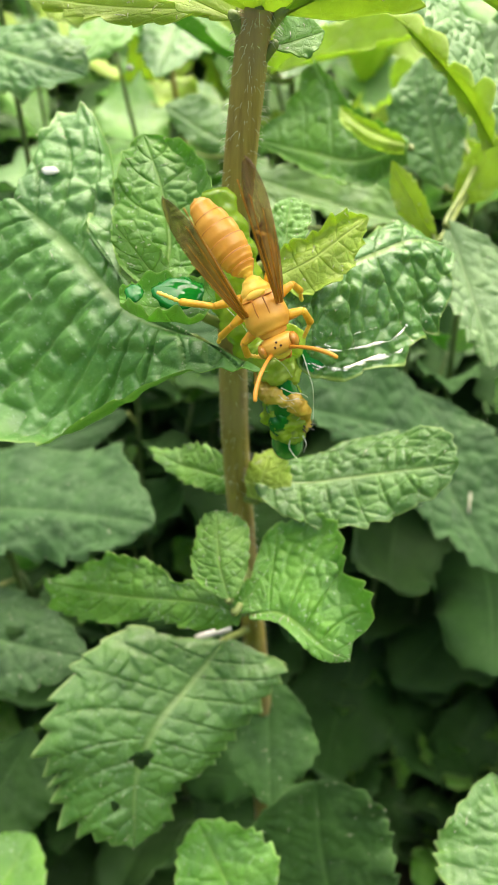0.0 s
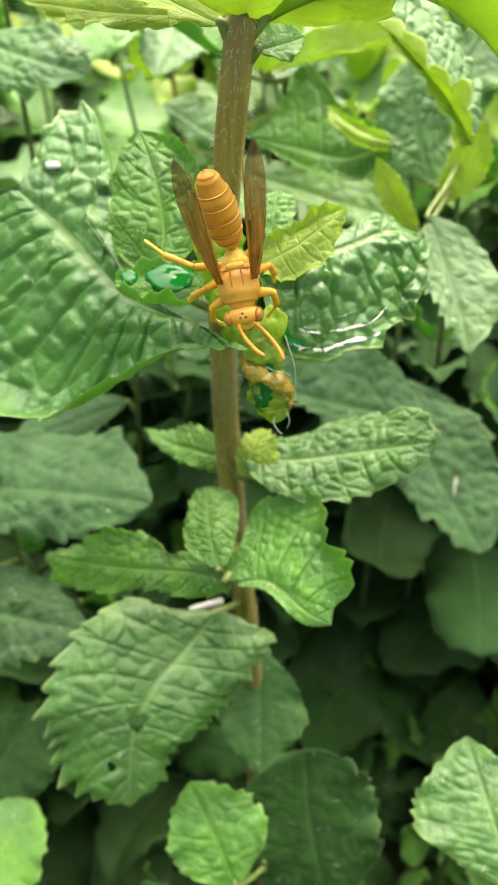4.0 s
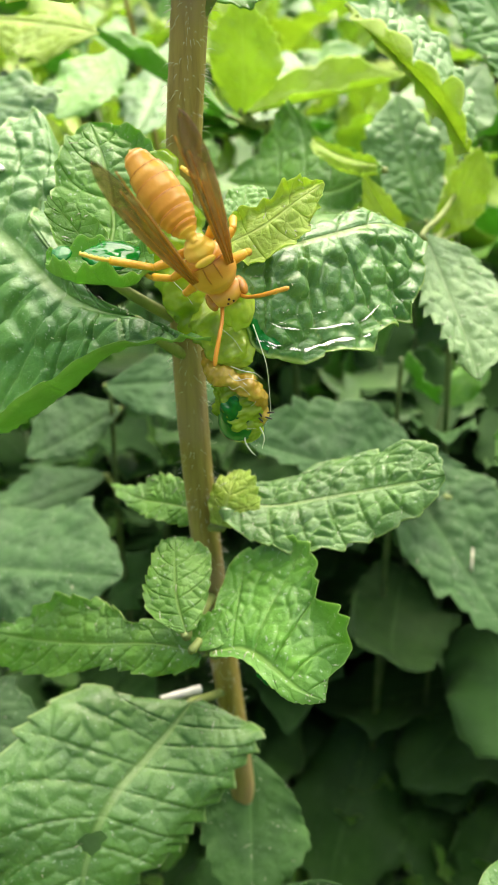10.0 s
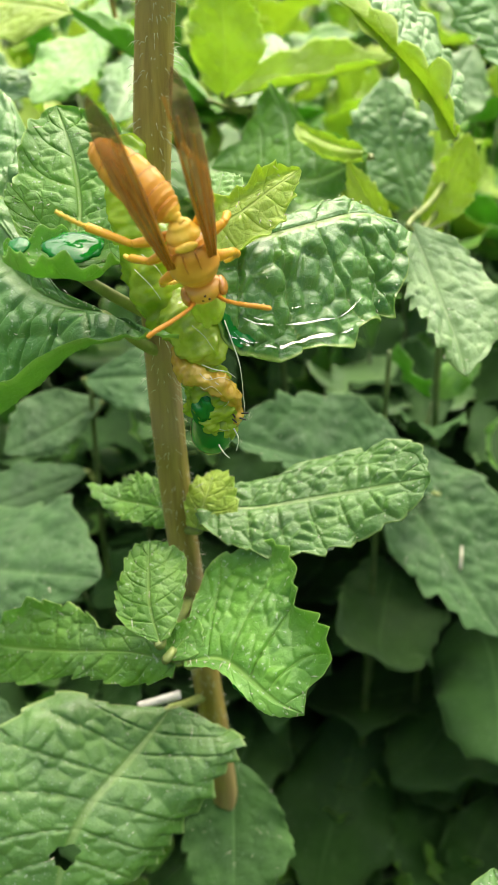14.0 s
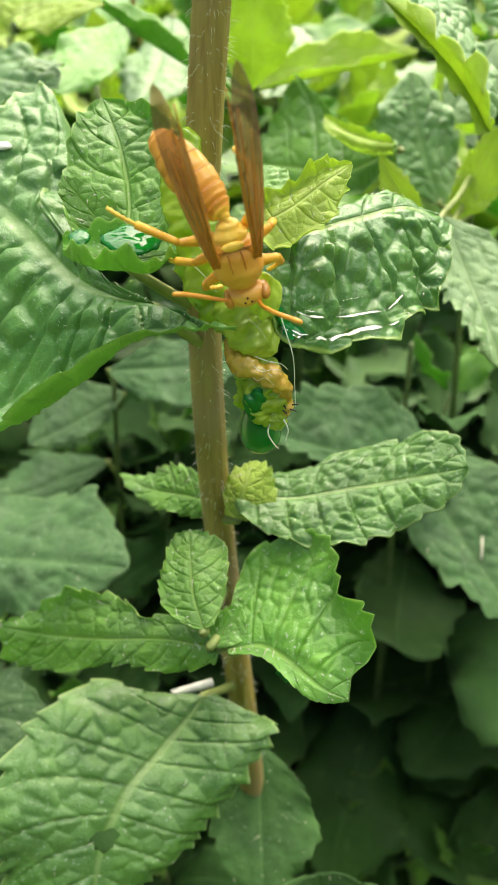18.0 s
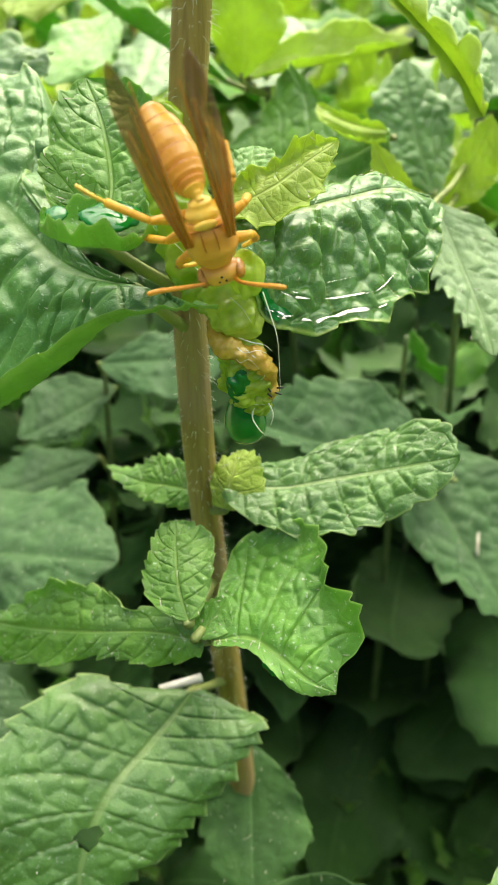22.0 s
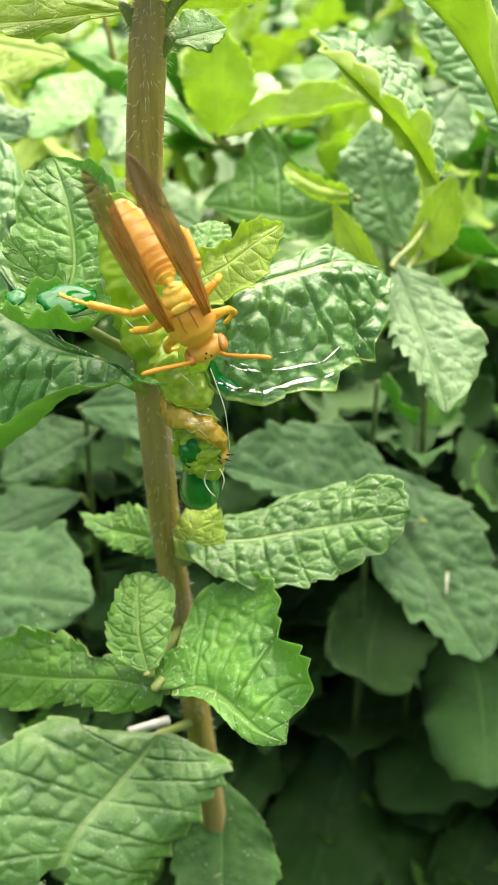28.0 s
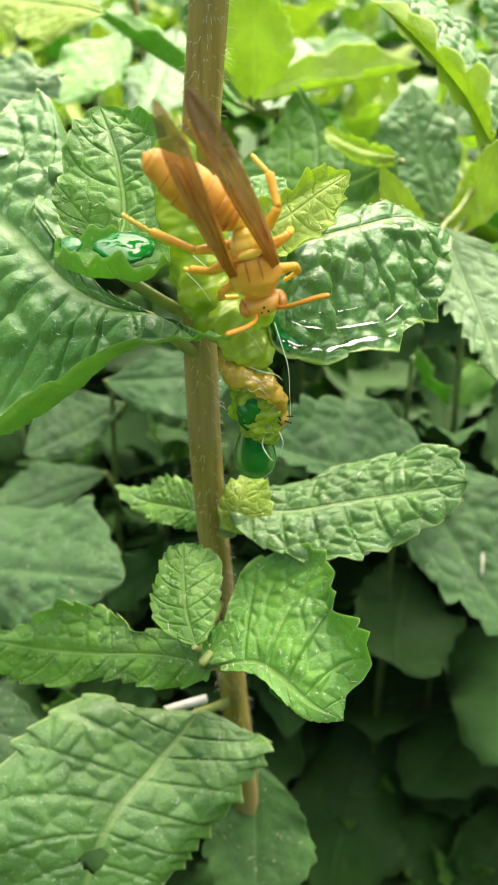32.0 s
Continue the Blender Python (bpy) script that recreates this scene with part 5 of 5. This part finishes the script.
# ---- the mint bed around: more plants of the same kind, some unseen to block light ----
LIB, FAR_LIB = {}, {}
TONES = ["young", "fresh", "mature", "dusty_or_shaded", "pale"]
for mat, tag in ((young, "young"), (fresh, "fresh"), (mature, "mature"), (dusty_or_shaded, "dusty_or_shaded"), (pale, "pale")):
    for k in range(4):
        shape = dict(length=2.6, wl=0.85, wr=0.80, cup=(-0.25, 0.15, 0.35, -0.1)[k], arch=(0.05, -0.10, 0.12, -0.16)[k], wave=1.6, quilt=0.9, seed=300 + k, peak=0.46, blunt=0.65, big=1.2)
        V, F, uv, rib = leaf_mesh(nu=18, nv=12, **shape)
        LIB[tag, k] = mesh_from("leaf", V, F, mat, uv, rib=rib)
        FAR_LIB[tag, k] = leaf_mesh(nu=10, nv=8, **shape)
far_bed = []
bed = np.random.RandomState(23)


def bed_plant(x, y, height, tones, spread=1.0, lean=0.0, label="mint plant with broad quilted leaves, in the bed or added unseen to block light", far=False):
    if not far:
        ob = new("mint_plant")
        ob.location = (x * CM, y * CM, 0)
        tagged(ob, label, "plant", "mint plants")
    dx, dy = bed.normal(0, 0.08, 2) * height
    L = smooth_line([(0, 0, -0.3), (dx * 0.3, dy * 0.3, height * 0.5), (dx, dy, height)], 14)
    if far:
        v, f = tube(L, np.linspace(0.10, 0.04, 14), 6, up=(0, 1, 0.02), caps=False)
        far_bed.append((v + np.array([x, y, 0]), np.array(f), np.zeros((len(v), 2)), np.zeros(len(v)), 5))
    else:
        part("stem", mesh_from("stem", *tube(L, np.linspace(0.10, 0.04, 14), 8, up=(0, 1, 0.02)), green_stem), ob)
    turn, z, size, k = bed.uniform(0, 180), height, 0.35, 0
    while z > max(height - 11, 1.0):
        q = np.array([np.interp(z, L[:, 2], L[:, c]) for c in range(3)])
        for s in (0, 180):
            az = radians(turn + s + bed.normal(0, 12))
            up = radians(np.interp(k, [0, 1, 3, 6], [62, 35, 8, -14]) + bed.normal(0, 9))
            d = Vector((math.cos(az) * math.cos(up), math.sin(az) * math.cos(up), math.sin(up)))
            m = axes(d, (bed.normal(0, 0.2), bed.normal(0, 0.2), 1), (0, 0, 0))
            sc = size * spread * bed.uniform(0.85, 1.15)
            at = Matrix.Translation((Vector(q) + d * 0.12) * CM) @ m @ Matrix.Diagonal((sc, sc, sc, 1))
            tone = tones[min(k, len(tones) - 1)]
            k_leaf = bed.randint(4)
            if far:
                v, f, uv, rib = FAR_LIB[tone, k_leaf]
                w4 = np.array(at)
                far_bed.append((v @ w4[:3, :3].T + w4[:3, 3] / CM + np.array([x, y, 0]), f, uv, rib, TONES.index(tone)))
            else:
                part("leaf", LIB[tone, k_leaf], ob, "", at)
        turn += 90 + bed.normal(0, 8)
        z -= 0.9 + 0.42 * k
        size = min(size + 0.26, 1.25)
        k += 1


LUSH = ("young", "young", "fresh", "pale", "mature")
# the second set carries painted shade, for low plants under the others
BRIGHT, SHADED = ("young", "young", "fresh", "fresh", "mature"), ("fresh", "dusty_or_shaded", "dusty_or_shaded", "dusty_or_shaded")


def scatter(n, x0, x1, y0, y1, h0, h1, tones, gap, spread=1.0, keep=None, far=False):
    spots = []
    for _ in range(n * 30):
        x, y = bed.uniform(x0, x1), bed.uniform(y0, y1)
        if all(math.hypot(x - a, y - b) > gap for a, b in spots) and (keep is None or keep(x, y)):
            spots.append((x, y))
            bed_plant(x, y, bed.uniform(h0, h1), tones, spread, far=far)
        if len(spots) == n:
            break


scatter(90, -16, 17, 16.5, 36, 16.5, 21.0, LUSH, 1.7, 1.35)
scatter(130, -36, 36, 36, 75, 18.5, 23.5, LUSH, 2.6, 1.7, far=True)
scatter(50, -95, 95, 75, 180, 22.0, 32.0, BRIGHT, 8.0, 2.8, far=True)
scatter(30, -10, -1.4, 8.5, 17, 7.0, 11.0, SHADED, 1.4, 1.3)
scatter(44, 0.5, 10, 9.0, 17, 2.0, 4.5, SHADED, 0.95, 1.5)
scatter(40, -9, 10, 13.0, 18.5, 10.5, 15.0, SHADED, 1.3, 1.3)
scatter(9, -7, 0.5, 2.5, 8.5, 4.5, 8.0, SHADED, 2.0, 1.1)
scatter(20, 0.5, 7, 2.5, 9.5, 2.0, 4.0, SHADED, 1.2, 1.3)
# from here on: invented plants out of view that hold back low skylight
scatter(40, -10, 10, -10, 0.3, 9.0, 13.0, BRIGHT, 1.9, 1.1)
scatter(16, -10, 10, -11, -6.0, 12.0, 15.0, BRIGHT, 1.6, 1.1)
scatter(12, -7, 7, 0.3, 2.5, 7.0, 9.5, BRIGHT, 1.7, 1.0)
scatter(36, 5.8, 12, -8, 14, 11.0, 15.0, BRIGHT, 1.9, 1.1, lambda x, y: x > 6.4 + 0.28 * max(y, 0))
scatter(30, -12, -5.8, -8, 14, 11.0, 15.0, BRIGHT, 1.9, 1.1, lambda x, y: x < -6.2 - 0.27 * max(y, 0))
scatter(40, -30, 30, -34, 18, 12.0, 16.0, BRIGHT, 3.0, 1.2, lambda x, y: abs(x) > 12.0 + 0.3 * max(y, 0) or y < -10.5, far=True)

# the far plants and outer light blockers, where no single one can be told apart
ends = np.cumsum([0] + [len(p[0]) for p in far_bed])
me = mesh_from("mint_bed", np.vstack([p[0] for p in far_bed]), np.vstack([p[1] + e for p, e in zip(far_bed, ends)]), young, np.vstack([p[2] for p in far_bed]), rib=np.concatenate([p[3] for p in far_bed]))
for mat in (fresh, mature, dusty_or_shaded, pale, green_stem):
    me.materials.append(mat)
me.polygons.foreach_set("material_index", np.concatenate([np.full(len(p[1]), p[4], dtype=np.int32) for p in far_bed]))
tagged(new("mint_bed", me), "dense bed of bright green mint plants behind, with unseen light blockers around", "plants", kind="stuff")

# ---- pale fibres and flakes fallen on the leaves ----
fib = np.random.RandomState(31)
pieces = []
for ob in [c for c in main.children if c.name.startswith("leaf")] + [c for p in (b1, b5, b6, b7, b8) for c in p.children if c.name.startswith("leaf")]:
    nvert = len(ob.data.vertices) // 2
    m = Matrix.Translation(ob.parent.location) @ ob.matrix_basis
    for _ in range(min(int(5 + 9 * ob.dimensions.x * ob.dimensions.y / CM ** 2), 60)):
        i = fib.randint(nvert)
        c = np.array(m @ ob.data.vertices[i].co) / CM
        nn = np.array(m.to_3x3() @ ob.data.vertices[i].normal)
        nn *= np.sign(nn[2]) if abs(nn[2]) > 0.2 else 1
        t1 = np.cross(nn, fib.normal(0, 1, 3))
        t1 /= np.linalg.norm(t1) + 1e-9
        ln = fib.uniform(0.008, 0.022) if fib.rand() < 0.9 else fib.uniform(0.03, 0.07)
        pieces.append(tube([c - t1 * ln + nn * 0.012, c + nn * 0.02, c + t1 * ln + nn * 0.012], [0.002, 0.0045, 0.002], 4))
fv, ff = join(*pieces)
fibres = new("leaf_fibres", mesh_from("leaf_fibres", fv, ff, litter_skin))
tagged(fibres, "pale dry fibres and flakes fallen on mint leaves", "debris", kind="stuff")


def motions():
    # the wasp: waist, head and tip of the abdomen
    rows = [
        (0.0, -0.00, 5.55, 20.80, 0.24, 5.22, 20.36, -0.44, 6.04, 21.22),
        (0.5, -0.05, 5.55, 20.86, 0.25, 5.18, 20.45, -0.48, 5.70, 21.42),
        (1.0, -0.09, 5.55, 20.85, 0.23, 5.25, 20.44, -0.41, 5.32, 21.53),
        (1.5, -0.06, 5.55, 20.87, 0.23, 5.24, 20.46, -0.44, 5.77, 21.41),
        (2.0, 0.00, 5.55, 20.93, 0.24, 5.24, 20.47, -0.33, 6.19, 21.24),
        (2.5, 0.02, 5.55, 20.93, 0.25, 5.22, 20.47, -0.29, 5.77, 21.50),
        (3.0, -0.03, 5.55, 20.90, 0.15, 5.22, 20.43, -0.30, 5.33, 21.60),
        (3.5, 0.01, 5.55, 20.93, 0.10, 5.21, 20.44, -0.17, 5.38, 21.67),
        (5.5, -0.10, 5.55, 20.93, 0.07, 5.16, 20.43, -0.43, 5.49, 21.63),
        (6.0, -0.03, 5.55, 20.76, 0.11, 5.22, 20.28, -0.34, 5.53, 21.47),
        (6.5, 0.03, 5.55, 20.62, 0.18, 5.43, 20.07, -0.23, 5.48, 21.36),
        (7.0, 0.04, 5.55, 20.58, 0.16, 5.54, 19.99, -0.21, 5.51, 21.32),
        (7.5, -0.01, 5.55, 20.61, 0.15, 5.37, 20.07, -0.24, 5.32, 21.31),
        (8.0, -0.03, 5.55, 20.57, 0.12, 5.32, 20.04, -0.16, 5.17, 21.24),
        (8.5, -0.03, 5.55, 20.55, 0.15, 5.46, 19.99, -0.23, 5.68, 21.18),
        (9.0, 0.06, 5.55, 20.61, 0.26, 5.61, 20.05, -0.22, 6.17, 20.99),
        (9.5, 0.10, 5.55, 20.60, 0.27, 5.78, 20.09, -0.25, 6.04, 21.08),
        (10.0, 0.06, 5.55, 20.66, 0.29, 5.75, 20.14, -0.38, 5.93, 21.18),
        (10.5, 0.02, 5.55, 20.73, 0.30, 5.71, 20.21, -0.45, 5.62, 21.29),
        (11.0, -0.06, 5.55, 20.80, 0.19, 5.68, 20.27, -0.52, 5.27, 21.37),
        (11.5, -0.11, 5.55, 20.83, 0.10, 5.67, 20.28, -0.64, 5.30, 21.34),
        (12.0, -0.09, 5.55, 20.78, 0.11, 5.68, 20.23, -0.66, 5.36, 21.28),
        (12.5, 0.03, 5.55, 20.78, 0.19, 5.69, 20.22, -0.56, 5.62, 21.23),
        (13.0, 0.11, 5.55, 20.75, 0.23, 5.73, 20.19, -0.47, 5.90, 21.14),
        (13.5, 0.17, 5.55, 20.75, 0.30, 5.69, 20.19, -0.40, 5.88, 21.16),
        (14.0, 0.21, 5.55, 20.72, 0.36, 5.67, 20.15, -0.37, 5.87, 21.14),
        (14.5, 0.19, 5.55, 20.71, 0.38, 5.68, 20.16, -0.36, 5.85, 21.17),
        (15.0, 0.14, 5.55, 20.71, 0.39, 5.74, 20.20, -0.40, 5.84, 21.20),
        (15.5, 0.20, 5.55, 20.71, 0.44, 5.76, 20.19, -0.36, 5.83, 21.17),
        (17.5, 0.08, 5.55, 20.72, 0.25, 5.61, 20.14, -0.42, 5.90, 21.20),
        (18.0, 0.10, 5.55, 20.68, 0.24, 5.60, 20.10, -0.39, 5.92, 21.16),
        (18.5, 0.09, 5.55, 20.69, 0.22, 5.61, 20.10, -0.31, 5.59, 21.29),
        (19.0, 0.07, 5.55, 20.71, 0.13, 5.56, 20.11, -0.18, 5.24, 21.38),
        (19.5, 0.08, 5.55, 20.63, 0.17, 5.70, 20.05, -0.16, 5.65, 21.30),
        (20.0, 0.08, 5.55, 20.63, 0.23, 5.75, 20.08, -0.22, 6.03, 21.17),
        (20.5, 0.04, 5.55, 20.65, 0.19, 5.69, 20.09, -0.29, 5.65, 21.27),
        (21.0, 0.01, 5.55, 20.67, 0.14, 5.64, 20.09, -0.24, 5.25, 21.35),
        (21.5, 0.06, 5.55, 20.66, 0.16, 5.64, 20.07, -0.27, 5.64, 21.28),
        (22.0, 0.05, 5.55, 20.65, 0.19, 5.64, 20.07, -0.31, 6.06, 21.12),
        (23.0, 0.12, 5.55, 20.73, 0.30, 5.44, 20.17, -0.28, 6.12, 21.07),
        (24.0, 0.14, 5.55, 20.57, 0.34, 5.64, 20.01, -0.23, 5.98, 21.10),
        (25.0, 0.19, 5.55, 20.52, 0.38, 5.70, 19.97, -0.23, 5.79, 21.13),
        (27.5, 0.25, 5.55, 20.59, 0.46, 5.64, 20.03, -0.15, 6.03, 21.06),
        (28.0, 0.24, 5.55, 20.67, 0.48, 5.59, 20.12, -0.17, 6.05, 21.11),
        (28.5, 0.22, 5.55, 20.64, 0.45, 5.62, 20.09, -0.19, 6.03, 21.11),
        (29.0, 0.18, 5.55, 20.60, 0.43, 5.64, 20.06, -0.18, 6.02, 21.11),
        (29.5, 0.19, 5.55, 20.59, 0.41, 5.57, 20.03, -0.27, 5.87, 21.12),
        (30.0, 0.23, 5.55, 20.68, 0.42, 5.54, 20.11, -0.34, 5.72, 21.18),
        (31.0, 0.16, 5.55, 20.63, 0.43, 5.60, 20.10, -0.42, 5.58, 21.15),
        (31.5, 0.18, 5.55, 20.64, 0.40, 5.67, 20.09, -0.40, 5.58, 21.16),
        (32.0, 0.26, 5.55, 20.68, 0.40, 5.59, 20.10, -0.37, 5.56, 21.14),
    ]
    wasp.scale = (1.0, 1.0, 1.0)
    body, tail = [], []
    for t, wx, wy, wz, hx, hy, hz, ax, ay, az in rows:
        m = axes((hx - wx, hy - wy, hz - wz), (0, -1, 0.35), (wx, wy, wz))
        body.append((t, m))
        a = m.to_3x3().inverted() @ Vector((ax - wx, ay - wy, az - wz))
        tail.append((t, axes(-a, (0, 0, 1), (0, 0, 0))))
    walk(wasp, body)
    walk(abdomen, tail)
    walk(wing_r, [(t, pose(0.0029, -0.00155, 0.0010, 0, p, a)) for t, p, a in ((0, 49, 5), (1, 52, -14), (2, 49, -9), (3, 52, 2), (6, 45, 8), (7, 9, 7), (8, 45, 0), (9, 34, 1), (10, 9, 4), (11, 9, 7), (12, 9, 11), (13, 9, 9), (14, 9, 2), (15, 9, -7), (18, 9, 1), (19, 11, 7), (20, 9, 0), (21, 9, 4), (22, 9, 4), (23, 33, 2), (24, 9, 1), (25, 9, 2), (28, 9, -3), (29, 9, -6), (30, 14, -1), (31, 9, -5), (32, 13, 6))])
    walk(wing_l, [(t, pose(0.0029, 0.00155, 0.0010, 0, p, a)) for t, p, a in ((0, 47, -13), (1, 50, -32), (2, 45, -26), (3, 48, -16), (6, 43, -9), (7, 12, -8), (8, 47, -14), (9, 43, -5), (10, 9, -9), (11, 9, -3), (12, 9, 2), (13, 9, 0), (14, 9, -6), (15, 9, -12), (18, 9, -7), (19, 17, -2), (20, 9, -7), (21, 9, -6), (22, 15, -2), (23, 38, -2), (24, 14, -3), (25, 9, 1), (28, 14, -2), (29, 11, -3), (30, 17, 4), (31, 10, -1), (32, 9, 12))])
    walk(ant_r, [(t, pose(0.0064, -0.0006, 0.0002, 0, p, a)) for t, p, a in ((0, -45, -54), (1, -48, -87), (2, -40, -71), (3, -41, 12), (6, -49, 21), (7, -22, 18), (8, -46, 9), (9, -52, -81), (10, -51, -71), (11, -58, -84), (12, -17, -113), (13, -35, -119), (14, -42, -110), (15, -41, -117), (18, -14, -131), (19, -61, -134), (20, -10, -125), (21, -14, -135), (22, -23, -119), (23, -27, -115), (24, -27, -128), (25, -11, -121), (28, -30, -129), (29, -24, -121), (30, -67, -138), (31, -67, -138), (32, -63, -140))])
    walk(ant_l, [(t, pose(0.0064, 0.0006, 0.0002, 0, p, a)) for t, p, a in ((0, -40, 68), (1, -27, 42), (2, -33, 59), (3, -29, 42), (6, -48, 47), (7, -20, 48), (8, -45, 34), (9, -49, 110), (10, -44, 116), (11, -43, 111), (12, -65, 116), (13, -39, 115), (14, -48, 102), (15, -50, 120), (18, -62, 101), (19, -51, 110), (20, -44, 120), (21, -45, 108), (22, -50, 108), (23, -52, 71), (24, -60, 76), (25, -64, 92), (28, -47, 95), (29, -49, 101), (30, -38, 114), (31, -45, 114), (32, -40, 123))])
    # one drop falls on the leaf below, another swells out slowly
    walk(fallen, [(t, pose(x * CM, y * CM, z * CM, 0, -5, 0)) for t, x, y, z in ((0, 0.41, 5.95, 18.45), (0.5, 0.46, 5.95, 18.37), (1.0, 0.44, 5.95, 18.16), (1.1, 0.40, 5.75, 16.75), (1.3, 0.32, 5.74, 16.5), (1.8, 0.25, 5.9, 16.2), (3.0, 0.2, 6.1, 15.7), (32, 0.2, 6.1, 15.7))])
    walk(hanging, [(t, pose(0.35 * CM, 5.92 * CM, z * CM, 0, -3, 0)) for t, z in ((0, 18.98), (1, 18.98), (6, 18.84), (10, 18.68), (12, 18.58), (15, 18.56), (19, 18.45), (23, 18.42), (28, 18.37), (32, 18.34))])


motions()
